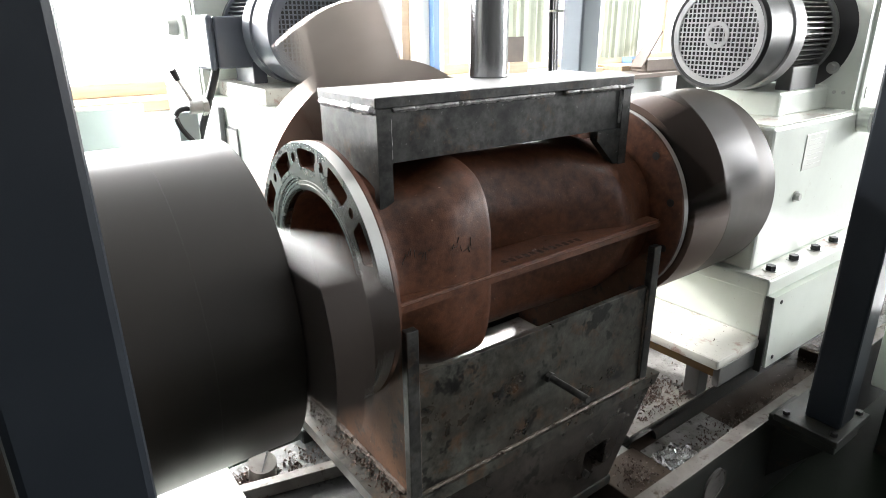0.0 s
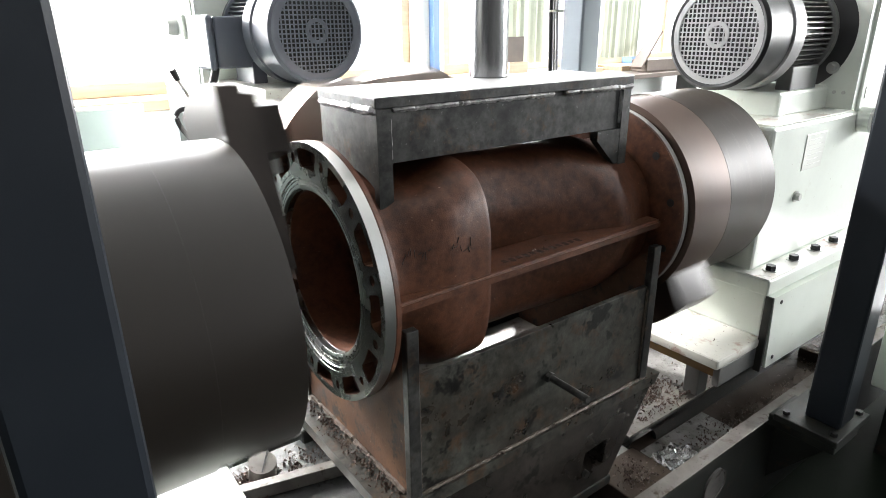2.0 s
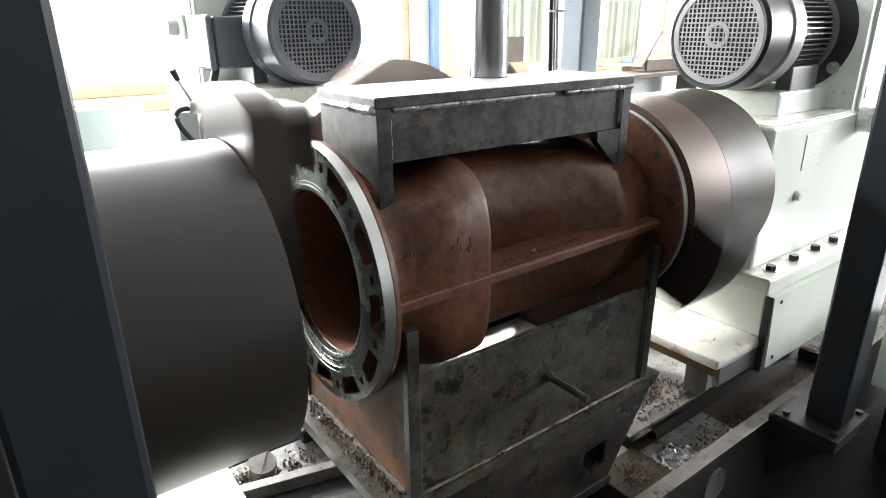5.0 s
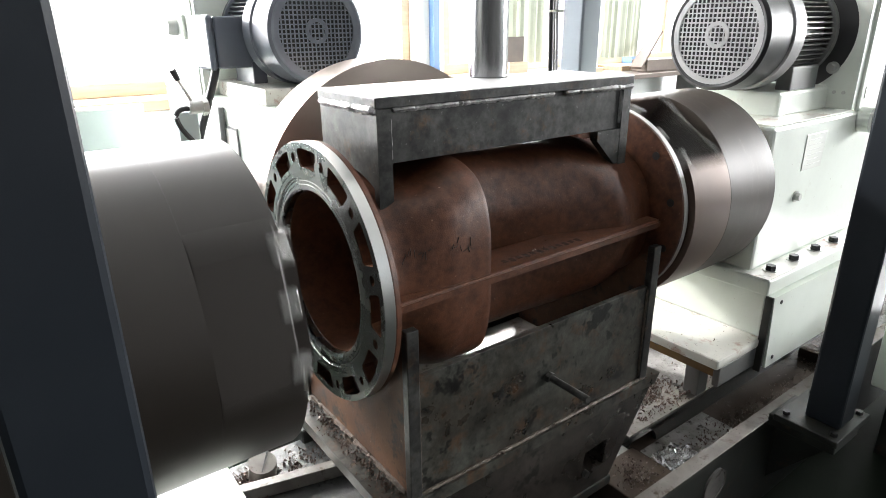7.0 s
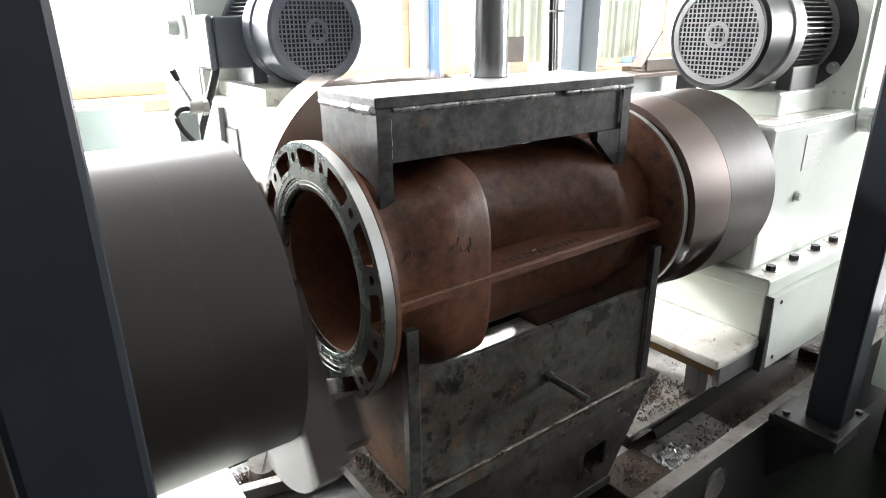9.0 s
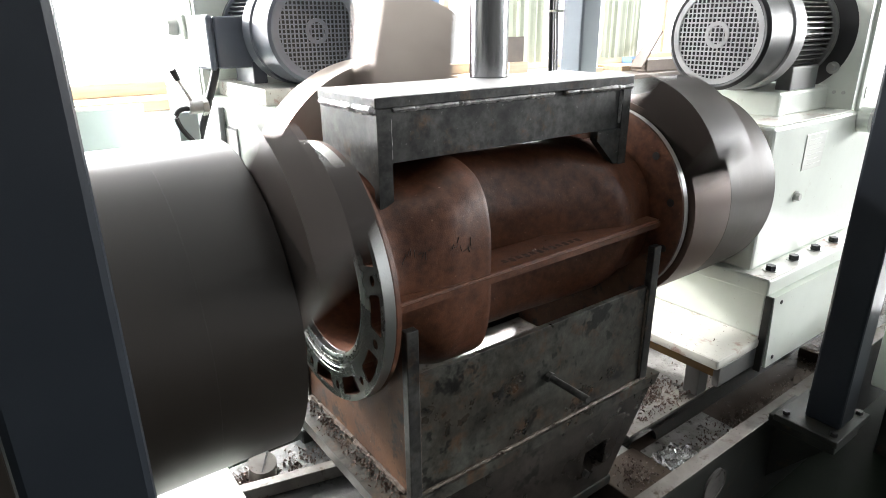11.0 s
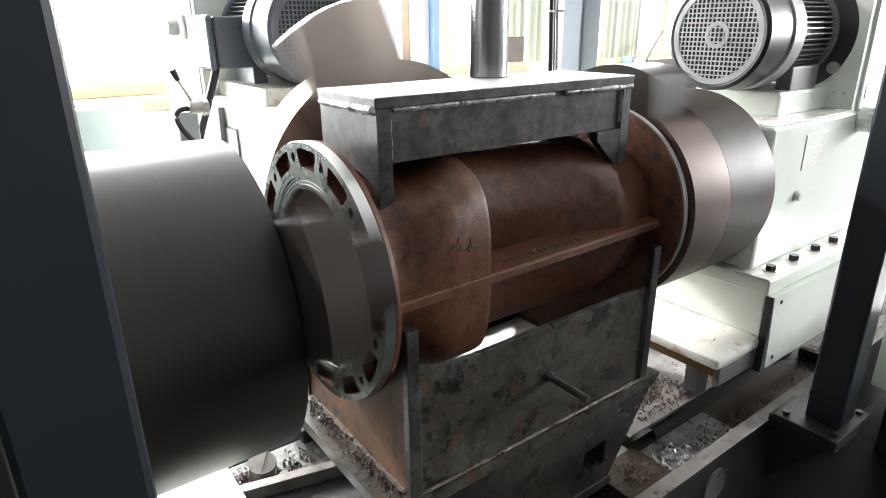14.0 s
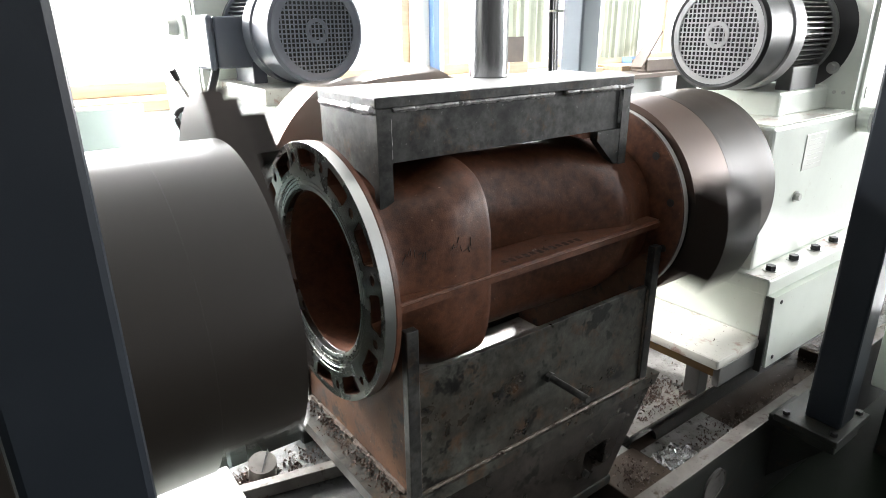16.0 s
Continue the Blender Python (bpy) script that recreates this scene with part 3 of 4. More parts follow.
    for x0, count in ((0.085, 9), (0.185, 8)):
        for k in range(count):
            x, th = x0 + 0.0065 * k, 19 + rnd.uniform(-2.5, 2.5)
            dx, dth = rnd.choice(((0.007, 0.5), (0.001, 4.0), (0.004, -3.0), (0.005, 2.5)))
            b = B()
            ends = []
            for xx, tt in ((x, th), (x + dx, th + dth)):
                r = casing_radius(xx, tt) + 0.0006
                ends.append((xx, -r * math.cos(radians(tt)), r * math.sin(radians(tt))))
            rod(b, ends[0], ends[1], 0.0009, None, 5)
            part("marker_stroke", b, INK, t)
    for k in range(12):
        x = 0.345 + 0.021 * k
        b = B()
        box(b, x, x + 0.012, -0.205 - 0.004 * (k % 2), -0.190, 0.0042, 0.0048)
        part("marker_stroke", b, INK, t)
    # branch towards the cross head
    b = B()
    rod(b, (0.45, 0.1, 0), (0.45, 0.31, 0), 0.16, None, 48)
    rod(b, (0.45, 0.31, 0), (0.45, 0.335, 0), 0.24, None, 64)
    part("branch", b, RUST, t)
    return t


workpiece()


# ---- clamp ----
def clamp():
    t = thing("clamp_beam", "welded dark steel clamp beam pressed on the casing", "clamp", (0.445, 0, 0.16))
    fit = Matrix.Translation((0.075, -0.015, 0.003)) @ Matrix.Diagonal((0.983, 1, 1, 1)) @ Matrix.Translation((-0.083, 0, 0))

    def piece(name, bm, material, label=""):
        bm.transform(fit)
        return part(name, bm, material, t, label)

    b = B()
    box(b, 0.083, 0.833, -0.132, 0.1, 0.343, 0.3625, 0.002)
    piece("top_plate", b, BLACKENED)
    # thin pale skin carrying the glare on the dark plate
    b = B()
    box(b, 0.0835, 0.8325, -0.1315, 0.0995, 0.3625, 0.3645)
    piece("plate_face", b, PLATE_TOP, "top plate face, coloured pale for window glare")
    for x0, x1 in ((0.087, 0.119), (0.8, 0.83)):
        b = B()
        pts = [(-0.128, 0.342), (-0.128, 0.147), (-0.112, 0.165)] + [(-yy, zz) for yy, zz in arc(0.222, 60.5, 116, 12)] + [(0.098, 0.17), (0.098, 0.342)]
        prism(b, pts, x0, x1)
        piece("saddle_leg", b, BLACKENED, "rough scaled steel leg")
    for y0, y1 in ((-0.12, -0.104), (0.074, 0.09)):
        b = B()
        box(b, 0.119, 0.8, y0, y1, 0.238 if y0 < 0 else 0.2145, 0.342, 0.001)
        piece("web", b, BLACKENED)
    b = B()
    slab(b, [(0.715, 0.2375), (0.8, 0.2375), (0.8, 0.15), (0.785, 0.15), (0.715, 0.215)], -0.127, -0.104)
    piece("gusset", b, BLACKENED)
    for a, c, r in (((0.125, -0.1235, 0.3385), (0.56, -0.1235, 0.3385), 0.006), ((0.59, -0.1235, 0.3385), (0.83, -0.1315, 0.3385), 0.0065), ((0.0855, -0.128, 0.3395), (0.0855, 0.098, 0.3395), 0.008), ((0.12, -0.1215, 0.33), (0.12, -0.1215, 0.238), 0.004), ((0.8, -0.1215, 0.33), (0.8, -0.1215, 0.25), 0.005)):
        b = B()
        bead(b, a, c, r)
        piece("weld", b, WELD, "silvery weld bead")
    return t


clamp()


def press_rod():
    t = thing("press_cylinder", "dark chromed press rod standing on the clamp beam", "press rod", (0.518, 0.06, 0.365))
    b = B()
    rod(b, (0.518, 0.06, 0.3647), (0.518, 0.06, 1.6), 0.046, None, 40)
    part("rod", b, CHROME, t)
    b = B()
    rod(b, (0.518, 0.06, 0.3647), (0.518, 0.06, 0.369), 0.049, None, 40)
    part("collar", b, BLACKENED, t)


press_rod()


# ---- fixture ----
def fixture():
    t = thing("work_fixture", "welded steel box fixture with rusty side plates holding the casing", "fixture", (0.45, 0, -0.93))
    b = B()
    box(b, 0.075, 0.825, -0.248, -0.234, -0.445, -0.162, 0.001)
    part("front_plate", b, SCALE_PLATE, t, "mottled scaled steel plate")
    b = B()
    box(b, 0.075, 0.825, 0.234, 0.248, -0.445, -0.40, 0.001)
    part("back_lip", b, SCALE_PLATE, t, "low rear lip")
    # pale plate stands for daylight caught inside the fixture
    b = B()
    box(b, 0.085, 0.815, -0.23, 0.23, -0.444, -0.438, 0.001)
    part("inner_floor", b, BED_TOP, t, "oily floor inside the fixture, pale for the window light")
    for x0, x1 in ((0.062, 0.078), (0.82, 0.836)):
        b = B()
        pts = [(-0.235, -0.445), (0.235, -0.445), (0.235, -0.07)] + [(-yy, zz) for yy, zz in arc(0.216, -150, -30, 18)] + [(-0.235, -0.07)]
        prism(b, pts, x0, x1)
        part("side_plate", b, RUST_PLATE, t, "orange-brown rusty side plate")
    for x0, x1 in ((0.056, 0.084), (0.815, 0.845)):
        for y0, y1 in ((-0.256, -0.236), (0.236, 0.256)):
            b = B()
            box(b, x0, x1, y0, y1, -0.445, -0.052, 0.002)
            part("corner_bar", b, BLACKENED, t)
    b = B()
    slab(b, [(-0.002, -0.445), (0.9, -0.445), (0.882, -0.475), (-0.002, -0.475)], -0.262, 0.262)
    part("base_plate", b, SCALE_PLATE, t, "dusty base plate littered with chips")
    for a, c, r in (((0.06, -0.252, -0.442), (0.845, -0.252, -0.442), 0.0048), ((0.085, -0.2495, -0.43), (0.085, -0.2495, -0.17), 0.0035), ((0.814, -0.2495, -0.43), (0.814, -0.2495, -0.17), 0.0035), ((0.058, -0.23, -0.442), (0.058, 0.23, -0.442), 0.006)):
        b = B()
        bead(b, a, c, r)
        part("weld", b, WELD_DARK, t, "rusted weld bead")
    b = B()
    slab(b, [(0.02, -0.475), (0.882, -0.475), (0.72, -0.72), (0.16, -0.72)], -0.205, 0.252)
    part("pedestal", b, PEDESTAL, t, "dark tapered pedestal")
    b = B()
    edges = []
    for loop in ([(0.02, -0.475), (0.882, -0.475), (0.72, -0.72), (0.16, -0.72)], [(0.612, -0.592), (0.700, -0.586), (0.690, -0.664), (0.602, -0.652)]):
        vs = [b.verts.new((x, -0.252, z)) for x, z in loop]
        edges += [b.edges.new((vs[k], vs[(k + 1) % 4])) for k in range(4)]
    bmesh.ops.triangle_fill(b, use_beauty=True, edges=edges)
    made = bmesh.ops.extrude_face_region(b, geom=list(b.faces))
    bmesh.ops.translate(b, vec=(0, 0.0468, 0), verts=[v for v in made["geom"] if isinstance(v, bmesh.types.BMVert)])
    bmesh.ops.recalc_face_normals(b, faces=b.faces)
    part("pedestal_front", b, PEDESTAL, t, "dark oily front with a square pocket", flat=True)
    b = B()
    rod(b, (0.617, -0.25, -0.660), (0.617, -0.262, -0.660), 0.010, None, 18)
    part("plug", b, BLACKENED, t, "worn round plug")
    b = B()
    box(b, 0.15, 0.73, -0.256, 0.256, -0.75, -0.72, 0.003)
    part("pedestal_foot", b, BED, t)
    b = B()
    rod(b, (0.456, -0.246, -0.298), (0.456, -0.37, -0.298), 0.0085, None, 16)
    part("stud", b, BLACKENED, t, "dark threaded stud")
    b = B()
    rod(b, (0.456, -0.247, -0.298), (0.456, -0.26, -0.298), 0.014, None, 6)
    part("nut", b, BLACKENED, t)
    return t


fixture()


# ---- rotating facing heads ----
def facing_head(at, radius, half, offset, depth, back, front_mat, label, proud, lift, seam, flats=False, skew=0.0):
    """A drum with a slot across its front, filled by a flat-ended block; an offset slide with rounded ends carries the tool. Local x points to the work."""
    t = thing("facing_head", label, "machine head", at, "rotating facing heads")
    b = B()
    hub = 0.3 if flats else radius
    prof = [(-back, hub - 0.006), (-back + 0.006, hub)]
    if seam:
        prof += [(-seam - 0.002, radius), (-seam, radius - 0.003), (-seam + 0.002, radius)]
    prof += [(-depth - 0.002, hub), (-depth, hub - (0.0015 if not seam else 0.0))]
    turned(b, prof, 128, closed=False)
    part("drum", b, DRUM if seam else DRUM_DULL, t, local=True)
    a0 = math.degrees(math.asin((half + 0.002) / radius))
    if flats:
        # round face plate with a flat on either side
        turn = [a for a in range(-64, 65, 4)] + [a for a in range(121, 240, 4)]
        b = B()
        prism(b, [(-radius * math.sin(radians(a)), radius * math.cos(radians(a))) for a in turn], -depth + 0.0001, 0)
        part("face_plate", b, front_mat, t, "bright face plate with two flats", local=True)
    else:
        for s in (-1, 1):
            pts = [(s * radius * math.cos(radians(a)), radius * math.sin(radians(a))) for a in (-90 + a0 + (180 - 2 * a0) * i / 60 for i in range(61))]
            b = B()
            prism(b, pts, -depth + 0.0001, 0)
            part("front_segment", b, front_mat, t, local=True)
        # flat-ended block in the slot
        flat = radius * math.cos(radians(a0)) + 0.004
        b = B()
        box(b, -depth + 0.0001, -0.004 if proud[0] >= 0 else proud[0], -half, half, -flat, 0.0, 0.004)
        if seam:
            fill = B()
            prism(fill, [(half, 0.002), (-half, 0.002)] + [(radius * math.sin(radians(a)), radius * math.cos(radians(a))) for a in (-a0 + 2 * a0 * i / 16 for i in range(17))], -depth + 0.0001, -0.002)
            part("slot_fill", fill, front_mat, t, local=True)
        part("slot_block", b, front_mat if seam else SLOT_BRIGHT, t, "flat-ended slot block", local=True)
        for y in (-half * 0.8, -half * 0.1, half * 0.7):
            b = B()
            box(b, -0.022, 0.012 if lift else -0.002, y - 0.007, y + 0.007, -flat - 0.005, -flat + 0.03, 0.003)
            part("jaw", b, ZINC, t, "small bright jaw", local=True)
    # slide with rounded ends
    ends = [(radius * math.sin(radians(a)), radius * math.cos(radians(a))) for a in (-math.degrees(math.asin(half / radius)) * (1 - i / 8) for i in range(17))]
    tail = -radius * 0.62
    x0, x1 = proud
    b = B()
    prism(b, [(y, z + offset) for y, z in ends] + [(half, tail), (-half, tail)], x0, x1)
    b.transform(Matrix.Rotation(radians(skew), 4, "X"))
    part("slide", b, SLIDE_DARK if front_mat is DRUM_BROWN else SLIDE_BROWN if front_mat is DRUM else DRUM_SLIDE, t, "steel slide, fed off centre", local=True)
    if lift > 0.03:
        # stepped tool carrier in front of the slide
        b = B()
        prism(b, [(y * 0.94, z + offset - 0.016) for y, z in ends] + [(half * 0.94, 0.02), (-half * 0.94, 0.02)], x1 + 0.0005, x1 + lift * 0.35)
        carrier = part("tool_carrier", b, SLIDE_BROWN, t, "stepped tool carrier", local=True)
        b = B()
        prism(b, [(-half * 0.62, 0.25), (-half * 0.62, radius * 0.8 + offset), (-half * 0.4, radius * 0.86 + offset), (half * 0.4, radius * 0.86 + offset), (half * 0.6, radius * 0.8 + offset), (half * 0.6, 0.25)], x1 + lift * 0.35, x1 + lift * 1.2)
        part("tool_block", b, SLIDE_DARK, carrier, local=True)
        b = B()
        box(b, x1 + lift * 0.35, x1 + lift * 1.1, -0.018, 0.018, 0.217, 0.246, 0.002)
        part("cutting_tool", b, MACHINED, carrier, local=True)
    for s in (-1, 1) if lift else ():
        b = B()
        box(b, x1 + 0.0005, x1 + 0.006, s * (half - 0.028), s * (half - 0.008), tail + 0.02, radius * 0.55 + offset, 0.002)
        part("gib", b, SLOT, t, local=True)
    return t


HEADS = {
    "left": facing_head((-0.159, 0, 0), 0.299, 0.13, 0.10, 0.14, 0.62, DRUM, "dark oiled steel facing head turning before the grooved flange", (0.001, 0.05), 0.075, 0.40),
    "right": facing_head((0.922, 0, 0), 0.2915, 0.127, 0.09, 0.168, 0.413, DRUM_BROWN, "brown-grey steel facing head turning behind the far flange", (-0.16, -0.002), 0.0, 0, False, 6),
    "cross": facing_head((0.44, 0.385, 0), 0.40, 0.152, 0.163, 0.125, 0.24, DRUM_SLIDE, "bright steel facing head with an off-centre slide, turning behind the clamp", (0.001, 0.035), 0.0, 0, True),
}


# ---- headstocks ----
def headstock_right():
    t = thing("headstock", "cream painted headstock on a bolted saddle, oil stained", "headstock", (1.9, 0, -0.7))
    b = B()
    box(b, 1.362, 2.9, -0.245, 0.245, -0.26, 0.195, 0.012)
    part("housing", b, CREAM, t)
    b = B()
    box(b, 1.56, 2.9, -0.15, 0.15, 0.193, 0.274, 0.01)
    part("motor_base", b, CREAM, t)
    b = B()
    box(b, 1.375, 1.9, -0.238, 0.238, 0.1955, 0.1985, 0.001)
    part("top_cover", b, CREAM_DIRTY, t, "cream cover stained by brown oil")
    b = B()
    rod(b, (1.334, 0, 0), (1.365, 0, 0), 0.2, None, 48)
    part("spindle_nose", b, SLOT, t)
    b = B()
    box(b, 1.33, 2.9, -0.325, 0.325, -0.31, -0.258, 0.006)
    part("foot", b, CREAM, t)
    b = B()
    box(b, 1.334, 2.9, -0.32, -0.247, -0.2582, -0.2565)
    part("foot_grime", b, CREAM_DIRTY, t, "oily brown grime along the bolts")
    b = B()
    box(b, 1.357, 1.362, -0.185, -0.06, -0.318, -0.298, 0.002)
    part("slot", b, BLACK, t, "dark adjusting slot")
    for x in (1.419, 1.571, 1.725, 1.863, 2.03):
        hex_bolt(t, (x, -0.281, -0.258), (0, 0, 1), 0.016, 0.016)
    b = B()
    box(b, 1.36, 2.9, -0.31, 0.31, -0.466, -0.31, 0.006)
    part("saddle", b, CREAM, t)
    b = B()
    slab(b, [(1.36, -0.318), (2.9, -0.318), (2.9, -0.575), (1.385, -0.575)], -0.336, -0.312)
    cover = part("side_cover", b, CREAM, t, "cream side cover plate")
    for x, z in ((1.41, -0.345), (1.42, -0.545), (1.9, -0.345), (1.9, -0.545)):
        b = B()
        rod(b, (x, -0.338, z), (x, -0.334, z), 0.007, None, 12)
        part("screw", b, BLACK, cover)
    b = B()
    box(b, 1.352, 1.364, -0.335, -0.311, -0.58, -0.318, 0.002)
    part("end_strip", b, BED, t, "dark wiper strip")
    b = B()
    box(b, 1.115, 2.9, -0.316, 0.316, -0.498, -0.466, 0.008)
    part("way_plate", b, CREAM_DIRTY, t, "cream plate with rusty oil marks")
    b = B()
    box(b, 1.14, 2.9, -0.313, -0.292, -0.565, -0.498, 0.003)
    part("skirt", b, MOTOR_GREY, t)
    for y0, y1 in ((-0.193, -0.14), (0.205, 0.258)):
        b = B()
        box(b, 1.25, 1.31, y0, y1, -0.7045, -0.498, 0.004)
        part("saddle_leg", b, MOTOR_GREY, t)
        b = B()
        box(b, 1.6, 1.7, y0, y1, -0.7045, -0.498, 0.004)
        part("saddle_leg", b, MOTOR_GREY, t)
    b = B()
    box(b, 1.24, 1.26, -0.25, 0.25, -0.60, -0.5, 0.004)
    part("drive_bracket", b, YELLOW, t, "worn yellow bracket, darkened for the shadow under the plate")
    b = B()
    rod(b, (1.20, -0.05, -0.52), (1.238, -0.05, -0.52), 0.03, None, 24)
    part("drive_nut", b, MOTOR_GREY, t)
    hex_bolt(t, (1.577, -0.245, -0.048), (0, -1, 0), 0.013, 0.014, True, ZINC)
    b = B()
    box(b, 1.58, 1.714, -0.2475, -0.244, 0.035, 0.15, 0.001)
    plate = part("nameplate", b, LABEL_WHITE, t, "enamelled nameplate with fine print")
    for i in range(6):
        b = B()
        box(b, 1.592, 1.70 - 0.02 * (i % 2), -0.2482, -0.2474, 0.05 + 0.016 * i, 0.052 + 0.016 * i)
        part("print_line", b, ZINC, plate)
    # upright plate with a round opening behind the motor
    b = B()
    loops = [[(-0.235, 0.2), (0.245, 0.2), (0.245, 0.95), (-0.235, 0.95)], [(0.0 + y, 0.449 + z) for y, z in arc(0.205, 0, 360, 64)[:-1]]]
    edges = []
    for loop in loops:
        vs = [b.verts.new((1.90, y, z)) for y, z in loop]
        for i in range(len(vs)):
            edges.append(b.edges.new((vs[i], vs[(i + 1) % len(vs)])))
    bmesh.ops.triangle_fill(b, use_beauty=True, edges=edges)
    made = bmesh.ops.extrude_face_region(b, geom=list(b.faces))
    bmesh.ops.translate(b, vec=(0.03, 0, 0), verts=[v for v in made["geom"] if isinstance(v, bmesh.types.BMVert)])
    bmesh.ops.recalc_face_normals(b, faces=b.faces)
    part("motor_plate", b, CREAM, t, flat=True)
    b = B()
    rod(b, (1.932, 0, 0.449), (1.95, 0, 0.449), 0.22, None, 48)
    part("opening_back", b, BLACK, t)
    b = B()
    box(b, 1.93, 2.9, -0.245, -0.23, 0.195, 0.95, 0.004)
    part("belt_guard", b, CREAM, t, "cream sheet belt guard")
    b = B()
    rod(b, (1.97, -0.24, 0.165), (1.97, -0.285, 0.165), 0.043, None, 32)
    fitting = part("port", b, CREAM, t, "cream round port")
    b = B()
    rod(b, (1.97, -0.285, 0.165), (1.97, -0.33, 0.165), 0.036, None, 32)
    part("port_cap", b, BLACKENED, fitting)
    b = B()
    rod(b, (1.97, -0.284, 0.165), (1.97, -0.294, 0.165), 0.045, None, 32)
    part("ring", b, ZINC, fitting)
    hex_bolt(t, (1.899, -0.15, 0.335), (-1, 0, 0), 0.014, 0.016, True, ZINC)
    for y in (-0.17, -0.2):
        b = B()
        rod(b, (1.902, y, 0.255), (1.896, y, 0.255), 0.006, None, 12)
        part("screw", b, ZINC, t)
    b = B()
    box(b, 1.955, 2.0, -0.2475, -0.244, 0.235, 0.275, 0.001)
    part("small_label", b, LABEL_WHITE, t, "small pale label")
    return t


headstock_right()


def headstock_cross():
    t = thing("headstock", "cream painted cross headstock before the windows", "headstock", (0.44, 1.2, -0.7))
    b = B()
    box(b, 0.2, 0.685, 0.64, 1.9, -0.3, 0.24, 0.012)
    part("housing", b, CREAM, t)
    b = B()
    box(b, 0.26, 0.64, 0.86, 1.9, 0.238, 0.296, 0.01)
    part("motor_base", b, CREAM_DIRTY, t)
    b = B()
    rod(b, (0.44, 0.62, 0), (0.44, 0.645, 0), 0.24, None, 48)
    part("spindle_nose", b, CREAM, t)
    b = B()
    box(b, 0.16, 0.72, 0.62, 1.9, -0.36, -0.298, 0.006)
    part("foot", b, CREAM, t)
    b = B()
    box(b, 0.18, 0.7, 0.6, 1.9, -0.7, -0.36, 0.006)
    part("saddle", b, CREAM, t)
    b = B()
    tube(b, [(0.192, 1.12, 0.22), (0.19, 1.12, 0.1), (0.19, 1.12, -0.2)], 0.012)
    part("oil_pipe", b, MOTOR_GREY, t, "grey oil pipe")
    b = B()
    box(b, 0.1955, 0.2, 1.0, 1.13, 0.03, 0.15, 0.001)
    plate = part("nameplate", b, LABEL_WHITE, t)
    b = B()
    for y0, y1, z0, z1 in ((0.992, 1.0, 0.022, 0.158), (1.13, 1.138, 0.022, 0.158), (1.0, 1.13, 0.022, 0.03), (1.0, 1.13, 0.15, 0.158)):
        box(b, 0.1945, 0.2, y0, y1, z0, z1)
    part("plate_edge", b, MOTOR_GREY, plate)
    b = B()
    box(b, 0.205, 0.675, 1.33, 1.36, 0.238, 0.95, 0.006)
    part("motor_plate", b, CREAM, t)
    b = B()
    box(b, 0.2, 0.215, 1.36, 1.9, 0.24, 0.95, 0.004)
    part("belt_guard", b, CREAM, t, "cream sheet belt guard")
    b = B()
    box(b, 0.186, 0.2, 1.44, 1.62, 0.44, 0.53, 0.004)
    pad = part("latch_pad", b, CREAM, t, "cream latch pad")
    b = B()
    rod(b, (0.186, 1.53, 0.487), (0.15, 1.53, 0.487), 0.035, 0.03, 24)
    part("knob", b, ZINC, pad, "bright round knob")
    b = B()
    rod(b, (0.2, 0.68, 0.10), (0.196, 0.68, 0.10), 0.006, None, 10)
    part("screw", b, BLACK, t)
    return t


headstock_cross()


def headstock_left():
    t = thing("headstock", "cream painted headstock mostly hidden behind the post", "headstock", (-1.3, 0, -0.7))
    b = B()
    box(b, -2.3, -0.80, -0.245, 0.245, -0.26, 0.195, 0.012)
    part("housing", b, CREAM, t)
    b = B()
    rod(b, (-0.80, 0, 0), (-0.775, 0, 0), 0.2, None, 48)
    part("spindle_nose", b, SLOT, t)
    b = B()
    box(b, -2.3, -0.78, -0.31, 0.31, -0.56, -0.258, 0.006)
    part("saddle", b, CREAM, t)
    b = B()
    box(b, -0.37, -0.18, -0.237, 0.237, -0.585, -0.555, 0.006)
    part("way_plate", b, CREAM, t, "cream way plate")
    for y0, y1 in ((-0.225, -0.18), (0.18, 0.225)):
        b = B()
        box(b, -2.3, -0.22, y0, y1, -0.71, -0.585, 0.004)
        part("saddle_leg", b, MOTOR_GREY, t)
    return t


headstock_left()


